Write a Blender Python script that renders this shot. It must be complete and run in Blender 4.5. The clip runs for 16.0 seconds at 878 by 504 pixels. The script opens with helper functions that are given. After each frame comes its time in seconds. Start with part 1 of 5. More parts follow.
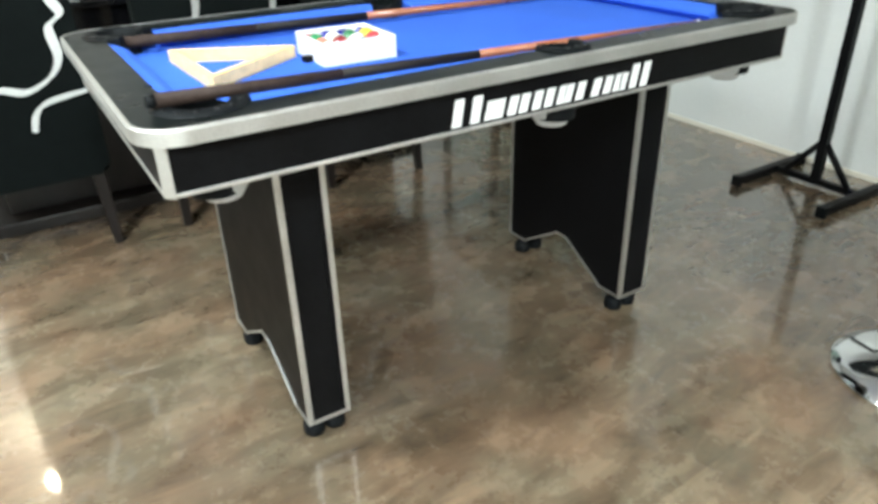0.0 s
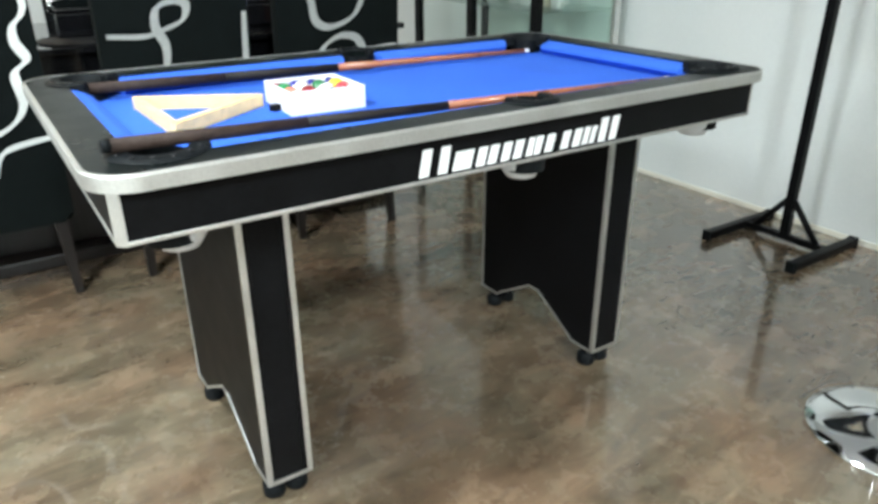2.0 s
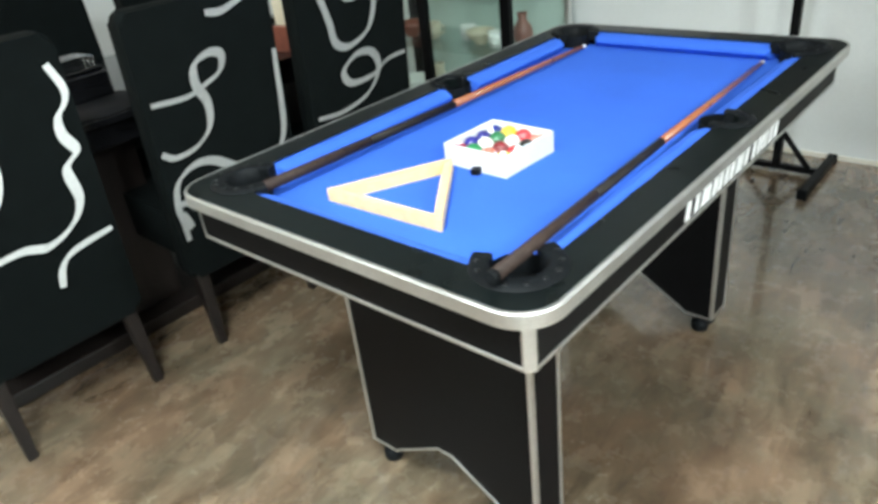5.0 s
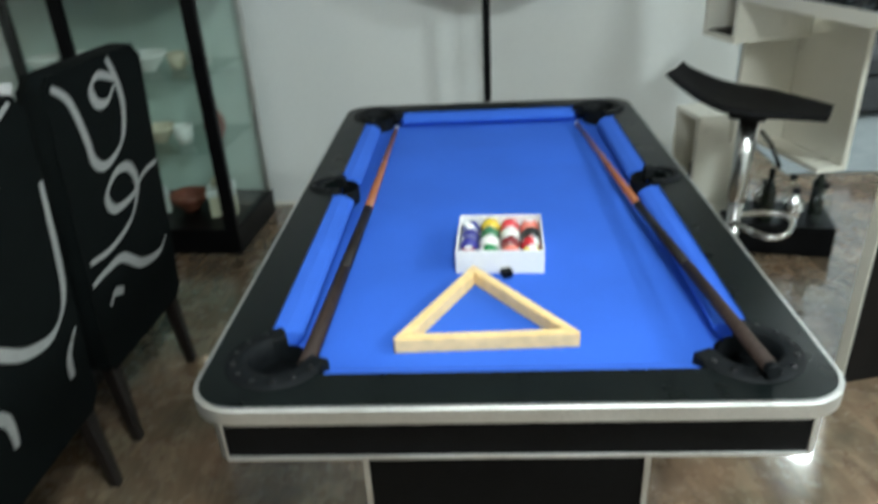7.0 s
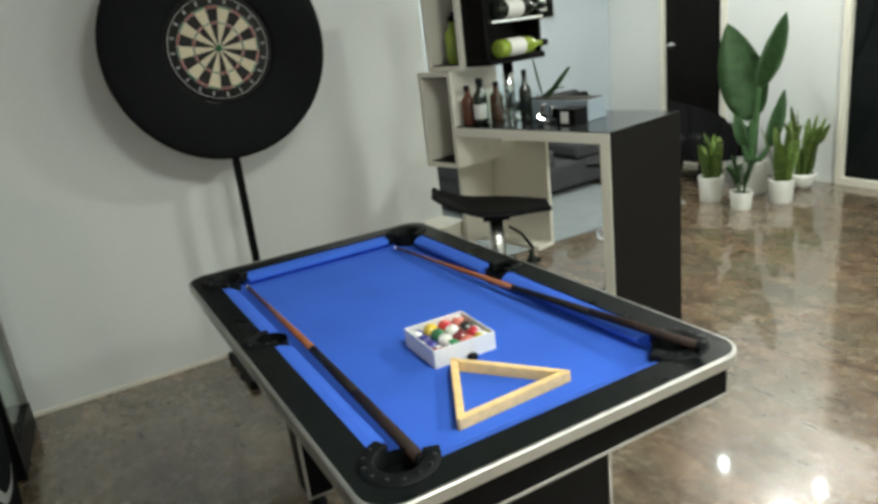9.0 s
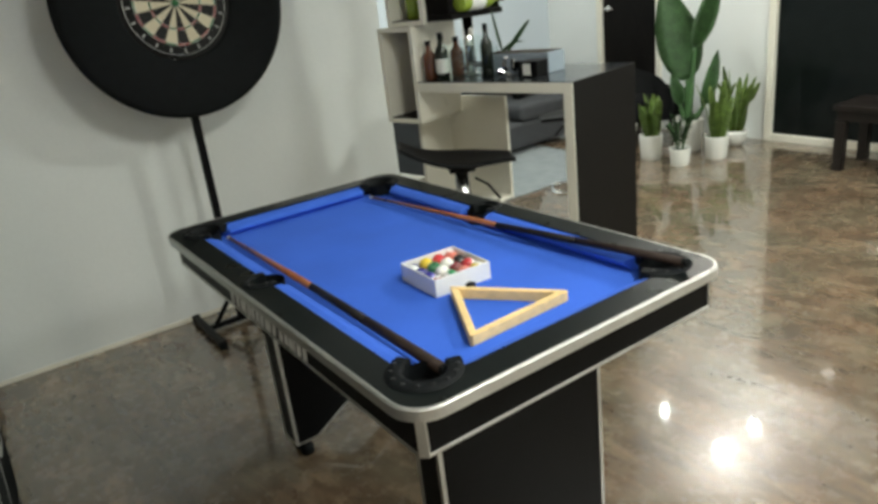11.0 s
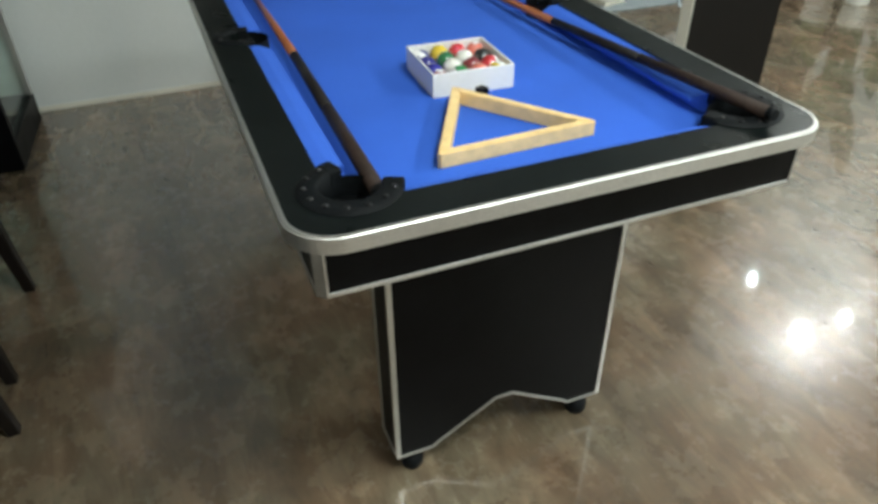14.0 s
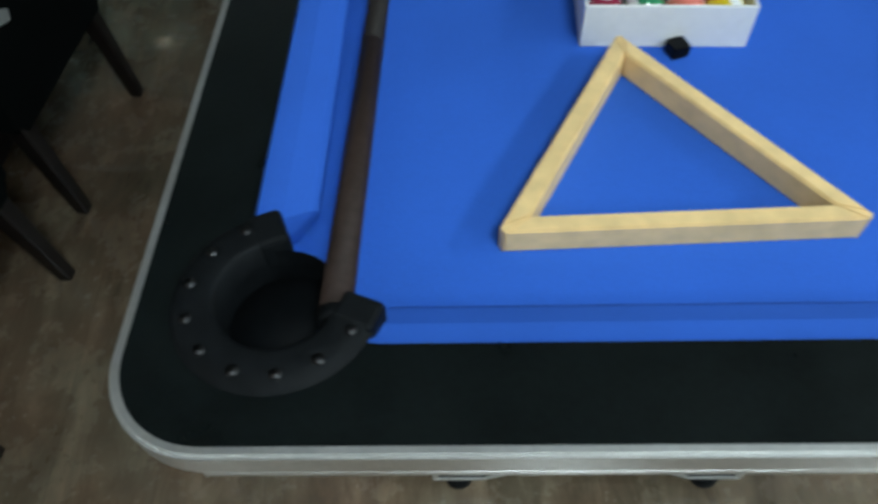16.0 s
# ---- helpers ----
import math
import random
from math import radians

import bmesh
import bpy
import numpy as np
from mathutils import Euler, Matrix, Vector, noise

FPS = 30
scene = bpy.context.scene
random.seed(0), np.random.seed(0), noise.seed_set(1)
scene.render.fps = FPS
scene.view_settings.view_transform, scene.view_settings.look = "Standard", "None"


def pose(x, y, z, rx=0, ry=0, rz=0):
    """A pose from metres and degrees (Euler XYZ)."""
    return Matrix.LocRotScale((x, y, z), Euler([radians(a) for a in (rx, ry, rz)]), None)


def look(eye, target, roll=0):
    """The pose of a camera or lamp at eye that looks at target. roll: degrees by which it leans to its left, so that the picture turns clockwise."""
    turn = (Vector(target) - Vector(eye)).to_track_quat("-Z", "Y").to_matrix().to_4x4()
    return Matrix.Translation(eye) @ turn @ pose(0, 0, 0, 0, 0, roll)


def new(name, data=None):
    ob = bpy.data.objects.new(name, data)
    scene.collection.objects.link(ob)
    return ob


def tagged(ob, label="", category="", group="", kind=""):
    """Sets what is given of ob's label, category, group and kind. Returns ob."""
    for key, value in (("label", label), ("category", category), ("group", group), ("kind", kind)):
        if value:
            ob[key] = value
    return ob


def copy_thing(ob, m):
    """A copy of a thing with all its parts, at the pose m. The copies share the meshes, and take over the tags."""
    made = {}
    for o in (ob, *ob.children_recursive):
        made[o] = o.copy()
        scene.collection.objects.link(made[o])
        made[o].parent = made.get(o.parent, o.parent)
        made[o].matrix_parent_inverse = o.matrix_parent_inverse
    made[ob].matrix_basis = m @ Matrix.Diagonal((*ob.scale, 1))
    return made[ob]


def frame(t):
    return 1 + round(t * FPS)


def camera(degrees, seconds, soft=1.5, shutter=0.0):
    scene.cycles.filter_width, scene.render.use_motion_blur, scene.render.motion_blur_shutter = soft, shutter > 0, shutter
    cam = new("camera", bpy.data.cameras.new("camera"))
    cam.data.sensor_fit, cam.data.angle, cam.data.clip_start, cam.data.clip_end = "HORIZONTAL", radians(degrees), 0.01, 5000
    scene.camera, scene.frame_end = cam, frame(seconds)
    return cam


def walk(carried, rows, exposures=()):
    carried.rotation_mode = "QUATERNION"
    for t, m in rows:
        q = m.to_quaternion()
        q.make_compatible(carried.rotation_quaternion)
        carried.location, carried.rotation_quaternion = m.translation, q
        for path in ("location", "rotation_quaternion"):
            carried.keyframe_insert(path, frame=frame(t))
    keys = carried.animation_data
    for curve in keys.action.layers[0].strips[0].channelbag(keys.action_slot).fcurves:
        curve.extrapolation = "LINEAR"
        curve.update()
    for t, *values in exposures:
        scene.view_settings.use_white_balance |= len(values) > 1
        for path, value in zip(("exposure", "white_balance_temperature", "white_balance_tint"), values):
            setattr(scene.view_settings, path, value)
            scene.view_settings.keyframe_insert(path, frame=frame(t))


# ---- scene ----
cam = camera(63.9, 16.0, soft=3.3, shutter=0.4)
PATH = [
    (0, (1.377, -0.857, 1.093), (-0.126, 0.054, 0.14), -1.6),
    (0.5, (1.342, -0.82, 1.037), (-0.123, 0.114, 0.046), -1.7),
    (1, (1.326, -0.817, 1.031), (-0.176, 0.129, 0.109), -1.0),
    (1.5, (1.345, -0.818, 1.053), (-0.19, 0.169, 0.234), -0.9),
    (2, (1.362, -0.828, 1.077), (-0.16, 0.177, 0.257), -0.2),
    (2.5, (1.389, -0.873, 1.153), (-0.135, 0.119, 0.32), -1.1),
    (3, (1.372, -0.979, 1.223), (-0.083, 0.038, 0.301), -2.3),
    (3.5, (1.289, -1.107, 1.257), (-0.083, -0.066, 0.239), -2.5),
    (4, (1.166, -1.163, 1.296), (-0.185, -0.081, 0.293), -5.5),
    (6.4, (0.202, -1.475, 1.313), (-0.236, 0.193, 0.3), -6.0),
    (6.5, (0.153, -1.457, 1.313), (-0.203, 0.222, 0.287), -5.8),
    (6.7, (0.073, -1.427, 1.336), (-0.241, 0.257, 0.305), -4.8),
    (7, (-0.037, -1.428, 1.365), (-0.149, 0.355, 0.465), -3.1),
    (7.5, (-0.211, -1.492, 1.428), (-0.067, 0.353, 0.67), -2.9),
    (8, (-0.365, -1.517, 1.436), (0.084, 0.32, 0.784), -4.3),
    (8.5, (-0.554, -1.579, 1.485), (0.197, 0.171, 0.875), -6.0),
    (11, (-0.883, -1.573, 1.43), (0.144, -0.006, 0.73), -6.8),
    (11.5, (-0.887, -1.555, 1.392), (0.136, -0.033, 0.594), -5.8),
    (12, (-0.888, -1.545, 1.356), (0.126, -0.068, 0.468), -5.3),
    (12.5, (-0.886, -1.542, 1.334), (0.119, -0.086, 0.403), -5.3),
    (13, (-0.873, -1.539, 1.328), (0.059, -0.037, 0.393), -5.5),
    (13.5, (-0.709, -1.509, 1.301), (0.068, 0.028, 0.285), -3.3),
    (14, (-0.515, -1.423, 1.274), (0.09, 0.085, 0.108), -0.5),
    (14.5, (-0.361, -1.218, 1.233), (0.156, 0.18, -0.101), -0.4),
    (15, (-0.205, -1.024, 1.198), (0.166, 0.336, -0.221), 2.9),
    (15.5, (-0.14, -0.942, 1.213), (-0.062, 0.329, -0.329), -2.0),
    (16, (-0.197, -0.88, 1.2), (-0.258, 0.295, -0.417), -3.2),
]
walk(cam, [(t, look(eye, target, roll)) for t, eye, target, roll in PATH],
     [(0.0, 0.94, 6300, 8), (1.0, 0.96, 6200, 8), (2.0, 0.93, 6150, 8), (2.5, 0.84, 6200, 8), (4.0, 0.92, 6300, 8), (6.5, 0.30, 6150, 6), (7.5, -0.05, 6250, 5), (8.5, -0.07, 6800, 6), (11.0, -0.04, 6950, 8), (13.0, -0.05, 6650, 4), (14.5, -0.26, 6250, 6), (15.0, -0.64, 5850, 4), (15.5, -0.68, 5850, 4), (16.0, -0.70, 5800, 3)])

# ---------------------------------------------------------------- world and lamps
world = bpy.data.worlds.new("world")
scene.world = world
world.use_nodes = True
world.node_tree.nodes["Background"].inputs[0].default_value = (0.55, 0.62, 0.7, 1)
world.node_tree.nodes["Background"].inputs[1].default_value = 0.05
CEIL = 2.62
# First lamp follows a floor reflection; the other five are unseen, added as fill.
LAMPS = [(3.90, 2.12, 6, 0.018), (-1.7, -2.7, 10, 0.24), (2.3, -2.7, 54, 0.30), (2.9, -0.9, 72, 0.17), (0.30, -1.55, 39, 0.30), (2.4, 2.9, 28, 0.16)]
# Placed from floor reflections; the hanging globe form is assumed, to brighten the ceiling.
GLOBES = [(3.57, 1.29, 0.055), (4.03, 1.29, 0.035)]
WARM = (-3.12, -1.3)


def node(nt, kind, **kw):
    n = nt.nodes.new(kind)
    for k, v in kw.items():
        n.inputs[k.replace("_", " ")].default_value = v
    return n


def mat(name, color, rough=0.5, metal=0.0, var=0.15, scale=8.0, fine=120.0, bump=0.05, stretch=(1, 1, 1), coat=0.0, emit=0.0, rvar=0.08, spec=0.5):
    """A surface with tone variation at two scales, a little relief and uneven gloss."""
    m = bpy.data.materials.new(name)
    m.use_nodes = True
    nt = m.node_tree
    b = nt.nodes["Principled BSDF"]
    b.inputs["Roughness"].default_value = rough
    b.inputs["Metallic"].default_value = metal
    b.inputs["Coat Weight"].default_value = coat
    b.inputs["Coat Roughness"].default_value = 0.12
    b.inputs["Specular IOR Level"].default_value = spec
    tc = nt.nodes.new("ShaderNodeTexCoord")
    mp = nt.nodes.new("ShaderNodeMapping")
    mp.inputs["Scale"].default_value = stretch
    nt.links.new(tc.outputs["Object"], mp.inputs["Vector"])
    big = node(nt, "ShaderNodeTexNoise", Scale=scale, Detail=4.0)
    small = node(nt, "ShaderNodeTexNoise", Scale=fine, Detail=3.0)
    for n in (big, small):
        nt.links.new(mp.outputs["Vector"], n.inputs["Vector"])
    add = nt.nodes.new("ShaderNodeMath")
    add.operation = "ADD"
    nt.links.new(big.outputs["Fac"], add.inputs[0])
    nt.links.new(small.outputs["Fac"], add.inputs[1])
    ramp = nt.nodes.new("ShaderNodeValToRGB")
    ramp.color_ramp.elements[0].position = 0.35
    ramp.color_ramp.elements[1].position = 0.65
    half = nt.nodes.new("ShaderNodeMath")
    half.operation = "MULTIPLY"
    half.inputs[1].default_value = 0.5
    nt.links.new(add.outputs[0], half.inputs[0])
    nt.links.new(half.outputs[0], ramp.inputs[0])
    ramp.color_ramp.elements[0].color = (*[c * (1 - var) for c in color], 1)
    ramp.color_ramp.elements[1].color = (*[min(1, c * (1 + var)) for c in color], 1)
    nt.links.new(ramp.outputs["Color"], b.inputs["Base Color"])
    mr = node(nt, "ShaderNodeMapRange", To_Min=max(0.02, rough - rvar), To_Max=min(1, rough + rvar))
    nt.links.new(big.outputs["Fac"], mr.inputs["Value"])
    nt.links.new(mr.outputs["Result"], b.inputs["Roughness"])
    if bump:
        bp = node(nt, "ShaderNodeBump", Strength=bump, Distance=0.002)
        nt.links.new(small.outputs["Fac"], bp.inputs["Height"])
        nt.links.new(bp.outputs["Normal"], b.inputs["Normal"])
    if emit:
        b.inputs["Emission Color"].default_value = (*color, 1)
        b.inputs["Emission Strength"].default_value = emit
    return m


def glass(name, color, rough=0.02, clear=0.85):
    """Thin pane or vessel glass: mostly clear, with a mirror gloss."""
    m = bpy.data.materials.new(name)
    m.use_nodes = True
    nt = m.node_tree
    out = nt.nodes["Material Output"]
    tr = nt.nodes.new("ShaderNodeBsdfTransparent")
    tr.inputs[0].default_value = (*color, 1)
    gl = node(nt, "ShaderNodeBsdfGlossy", Roughness=rough)
    fr = node(nt, "ShaderNodeLayerWeight", Blend=0.5)
    pw = nt.nodes.new("ShaderNodeMath")
    pw.operation = "POWER"
    pw.inputs[1].default_value = 5.0
    nt.links.new(fr.outputs["Facing"], pw.inputs[0])
    mr = node(nt, "ShaderNodeMapRange", To_Min=max(0.03, 0.9 - clear), To_Max=0.85)
    nt.links.new(pw.outputs[0], mr.inputs["Value"])
    mx = nt.nodes.new("ShaderNodeMixShader")
    nt.links.new(mr.outputs[0], mx.inputs[0])
    nt.links.new(tr.outputs[0], mx.inputs[1])
    nt.links.new(gl.outputs[0], mx.inputs[2])
    nt.links.new(mx.outputs[0], out.inputs["Surface"])
    return m


def floor_material():
    """Polished wood-look floor: planks with streaky grain and mottled wear."""
    m = bpy.data.materials.new("floor_wood")
    m.use_nodes = True
    nt = m.node_tree
    b = nt.nodes["Principled BSDF"]
    tc = nt.nodes.new("ShaderNodeTexCoord")
    mp = nt.nodes.new("ShaderNodeMapping")
    mp.inputs["Rotation"].default_value = (0, 0, radians(86))
    nt.links.new(tc.outputs["Object"], mp.inputs["Vector"])
    br = node(nt, "ShaderNodeTexBrick", Scale=1.0, Mortar_Size=0.0012, Brick_Width=1.2, Row_Height=0.19)
    br.inputs["Color1"].default_value = (0.30, 0.30, 0.30, 1)
    br.inputs["Color2"].default_value = (0.62, 0.62, 0.62, 1)
    br.inputs["Mortar"].default_value = (0.2, 0.2, 0.2, 1)
    nt.links.new(mp.outputs[0], br.inputs["Vector"])
    st = nt.nodes.new("ShaderNodeMapping")
    st.inputs["Scale"].default_value = (2.0, 6.6, 1)
    nt.links.new(mp.outputs[0], st.inputs["Vector"])
    grain = node(nt, "ShaderNodeTexNoise", Scale=2.0, Detail=9.0, Roughness=0.68, Distortion=0.9)
    nt.links.new(st.outputs[0], grain.inputs["Vector"])
    mott = node(nt, "ShaderNodeTexNoise", Scale=9.0, Detail=8.0, Roughness=0.70)
    nt.links.new(mp.outputs[0], mott.inputs["Vector"])
    wide = node(nt, "ShaderNodeTexNoise", Scale=1.3, Detail=2.0)
    nt.links.new(mp.outputs[0], wide.inputs["Vector"])

    def mixed(a, bb, f):
        mx = nt.nodes.new("ShaderNodeMix")
        mx.inputs[0].default_value = f
        nt.links.new(a, mx.inputs[2])
        nt.links.new(bb, mx.inputs[3])
        return mx.outputs[0]

    g = mixed(grain.outputs["Fac"], mott.outputs["Fac"], 0.36)
    g = mixed(g, br.outputs["Color"], 0.16)
    g = mixed(g, wide.outputs["Fac"], 0.15)
    ramp = nt.nodes.new("ShaderNodeValToRGB")
    e = ramp.color_ramp.elements
    e[0].position, e[0].color = 0.36, (0.064, 0.043, 0.028, 1)
    e[1].position, e[1].color = 0.64, (0.325, 0.242, 0.170, 1)
    mid = e.new(0.49)
    mid.color = (0.156, 0.113, 0.078, 1)
    nt.links.new(g, ramp.inputs[0])
    drift = node(nt, "ShaderNodeTexNoise", Scale=3.1, Detail=4.0, Roughness=0.6)
    nt.links.new(tc.outputs["Object"], drift.inputs["Vector"])
    tint = nt.nodes.new("ShaderNodeValToRGB")
    tint.color_ramp.elements[0].position, tint.color_ramp.elements[0].color = 0.38, (0.88, 0.96, 0.91, 1)
    tint.color_ramp.elements[1].position, tint.color_ramp.elements[1].color = 0.62, (1.0, 0.90, 0.81, 1)
    nt.links.new(drift.outputs["Fac"], tint.inputs[0])
    mul = nt.nodes.new("ShaderNodeMix")
    mul.data_type, mul.blend_type = "RGBA", "MULTIPLY"
    mul.inputs[0].default_value = 1.0
    nt.links.new(ramp.outputs[0], mul.inputs[6])
    nt.links.new(tint.outputs[0], mul.inputs[7])
    nt.links.new(mul.outputs[2], b.inputs["Base Color"])
    rr = node(nt, "ShaderNodeMapRange", To_Min=0.20, To_Max=0.34)
    nt.links.new(mott.outputs["Fac"], rr.inputs["Value"])
    nt.links.new(rr.outputs[0], b.inputs["Roughness"])
    bp = node(nt, "ShaderNodeBump", Strength=0.06, Distance=0.002)
    nt.links.new(wide.outputs["Fac"], bp.inputs["Height"])
    nt.links.new(bp.outputs[0], b.inputs["Normal"])
    b.inputs["Specular IOR Level"].default_value = 0.6
    b.inputs["Coat Weight"].default_value = 0.9
    b.inputs["Coat Roughness"].default_value = 0.05
    b.inputs["Coat IOR"].default_value = 1.62
    return m


FLOOR = floor_material()
WALL = mat("wall_paint", (0.74, 0.76, 0.75), 0.45, var=0.025, scale=1.2, fine=90, bump=0.04)
BLUEWALL = mat("grey_blue_paint", (0.52, 0.58, 0.63), 0.6, var=0.03, scale=1.5, bump=0.03)
CEILING = mat("ceiling_paint", (0.8, 0.8, 0.79), 0.8, var=0.02, bump=0.03)
WHITE = mat("white_laminate", (0.78, 0.75, 0.66), 0.3, var=0.03, bump=0.02)
BLACK = mat("black_laminate", (0.0035, 0.0035, 0.004), 0.42, var=0.35, scale=14, bump=0.08, spec=0.10)
RAILBLACK = mat("rail_black", (0.0040, 0.0060, 0.0060), 0.30, var=0.4, scale=18, fine=220, bump=0.08, spec=0.2)
RUBBER = mat("black_rubber", (0.005, 0.006, 0.007), 0.6, var=0.3, scale=40, bump=0.12, spec=0.12)
FOAM = mat("black_foam", (0.007, 0.008, 0.0085), 0.85, var=0.3, scale=30, fine=300, bump=0.3, spec=0.15)
STEEL = mat("brushed_aluminium", (0.70, 0.70, 0.685), 0.44, 1.0, var=0.10, scale=12, fine=200, bump=0.05, stretch=(1, 1, 1))
CHROME = mat("chrome", (0.86, 0.87, 0.88), 0.06, 1.0, var=0.03, bump=0.0, rvar=0.03)
SATIN = mat("satin_chrome", (0.62, 0.62, 0.61), 0.22, 1.0, var=0.05, bump=0.0, rvar=0.05)
CLOTH = mat("blue_cloth", (0.041, 0.130, 0.60), 0.95, var=0.10, scale=5, fine=700, bump=0.25, spec=0.15)
CUSHION = mat("blue_cushion_cloth", (0.041, 0.130, 0.60), 0.95, var=0.08, scale=9, fine=700, bump=0.2, spec=0.2)
PINE = mat("pale_pine", (0.86, 0.62, 0.29), 0.5, var=0.14, scale=9, fine=60, bump=0.1, stretch=(1, 1, 1))
CUEDARK = mat("dark_cue_butt", (0.014, 0.011, 0.010), 0.55, var=0.3, scale=20, spec=0.2)
CUEBROWN = mat("brown_cue_end", (0.034, 0.022, 0.018), 0.6, var=0.3, scale=20, spec=0.15)
CUEWOOD = mat("orange_cue_shaft", (0.30, 0.095, 0.035), 0.3, var=0.2, scale=25, coat=0.4)
PLASTIC = mat("white_plastic", (0.80, 0.80, 0.80), 0.35, var=0.04, bump=0.03)
CUPS = mat("milky_plastic", (0.62, 0.63, 0.64), 0.3, var=0.05, bump=0.02)
LETTER = mat("white_print", (0.8, 0.8, 0.8), 0.45, var=0.04, bump=0.0)
FABRIC = mat("black_chair_fabric", (0.0035, 0.005, 0.005), 0.85, var=0.3, scale=20, fine=500, bump=0.25, spec=0.07)
SWIRL = mat("white_swirl_print", (0.58, 0.59, 0.58), 0.7, var=0.1, scale=60, fine=500, bump=0.15)
DARKWOOD = mat("dark_stained_wood", (0.011, 0.008, 0.007), 0.38, var=0.35, scale=12, fine=50, bump=0.12, stretch=(1, 1, 0.15), spec=0.3)
WENGE = mat("wenge_panel", (0.006, 0.005, 0.0045), 0.45, var=0.35, scale=10, fine=60, bump=0.12, stretch=(6, 1, 0.4), spec=0.1)
SEAT = mat("black_seat_vinyl", (0.008, 0.008, 0.009), 0.6, var=0.25, scale=20, bump=0.12, spec=0.12)
GREYCLOTH = mat("dark_grey_sofa_fabric", (0.045, 0.047, 0.052), 0.9, var=0.2, scale=15, fine=400, bump=0.3)
RUG = mat("grey_rug_pile", (0.22, 0.245, 0.255), 0.95, var=0.15, scale=10, fine=350, bump=0.5)
POT = mat("white_glazed_pot", (0.80, 0.80, 0.76), 0.3, var=0.04, scale=8, bump=0.04)
SOIL = mat("potting_soil", (0.035, 0.025, 0.018), 0.95, var=0.4, scale=40, bump=0.6)
LEAF = mat("broad_green_leaf", (0.050, 0.125, 0.040), 0.5, var=0.3, scale=12, fine=60, bump=0.12)
LEAF2 = mat("snake_plant_leaf", (0.19, 0.29, 0.07), 0.4, var=0.45, scale=16, fine=50, bump=0.12, stretch=(1, 1, 3))
CREAM = mat("cream_ceramic", (0.68, 0.61, 0.46), 0.4, var=0.12, scale=20, bump=0.06)
TERRA = mat("red_brown_ceramic", (0.22, 0.07, 0.045), 0.4, var=0.2, scale=20)
NIGHT = mat("dark_night_glass", (0.006, 0.008, 0.008), 0.05, var=0.2, bump=0.0, rvar=0.02, spec=0.12)
GREYTOP = mat("grey_planter", (0.27, 0.32, 0.37), 0.5, var=0.06)
BULB = mat("lamp_disc", (1.0, 0.97, 0.92), 0.5, var=0.0, emit=14.0, bump=0.0)
GLOBE = mat("lamp_globe", (1.0, 0.98, 0.95), 0.4, var=0.0, emit=290.0, bump=0.0)
WARMBULB = mat("warm_lamp_disc", (1.0, 0.78, 0.5), 0.5, var=0.0, emit=3.5, bump=0.0)
DARKMETAL = mat("blackened_screw", (0.05, 0.05, 0.052), 0.3, 1.0, var=0.1, bump=0.0)
NUMBERGREY = mat("grey_number_wire", (0.22, 0.22, 0.21), 0.5, 0.6, var=0.1, bump=0.0)
SISAL_BLACK = mat("dartboard_black", (0.014, 0.013, 0.012), 0.85, var=0.25, fine=500, bump=0.3)
SISAL_CREAM = mat("dartboard_cream", (0.62, 0.55, 0.40), 0.85, var=0.1, fine=500, bump=0.3)
SISAL_RED = mat("dartboard_red", (0.28, 0.035, 0.03), 0.85, var=0.2, fine=500, bump=0.3)
SISAL_GREEN = mat("dartboard_green", (0.03, 0.13, 0.05), 0.85, var=0.2, fine=500, bump=0.3)
CLEAR = glass("clear_glass", (0.93, 0.97, 0.96), clear=0.93)
# Opaque bright green: light shining through the glass is put into the colour.
GREENGLASS = mat("backlit_green_bottle", (0.26, 0.36, 0.045), 0.1, var=0.2, bump=0.0, coat=0.4)
DARKGLASS = mat("dark_bottle_glass", (0.010, 0.014, 0.010), 0.08, var=0.2, bump=0.0)
AMBER = mat("amber_bottle", (0.11, 0.038, 0.02), 0.1, var=0.2, bump=0.0, coat=0.5)
LABEL = mat("paper_label", (0.72, 0.71, 0.68), 0.7, var=0.05)
# Pale tone stands in for light inside the cabinet's greenish glass.
CABBACK = mat("lit_green_cabinet_back", (0.62, 0.72, 0.66), 0.35, var=0.08, bump=0.0)
TABLEGLASS = mat("black_table_glass", (0.006, 0.006, 0.007), 0.09, var=0.2, bump=0.0, rvar=0.03)
COUNTERTOP = mat("glossy_counter_top", (0.035, 0.038, 0.042), 0.10, var=0.2, bump=0.0)


# ---------------------------------------------------------------- mesh helpers
def add_box(bm, lo, hi, bev=0.0, seg=2, m=None):
    vs = [bm.verts.new((x, y, z)) for x in (lo[0], hi[0]) for y in (lo[1], hi[1]) for z in (lo[2], hi[2])]
    fs = [bm.faces.new([vs[i] for i in q]) for q in ((0, 1, 3, 2), (4, 6, 7, 5), (0, 4, 5, 1), (2, 3, 7, 6), (0, 2, 6, 4), (1, 5, 7, 3))]
    if m is not None:
        for v in vs:
            v.co = m @ v.co
    if bev:
        es = list({e for f in fs for e in f.edges})
        bmesh.ops.bevel(bm, geom=es, offset=bev, segments=seg, affect="EDGES", profile=0.5)
    return bm


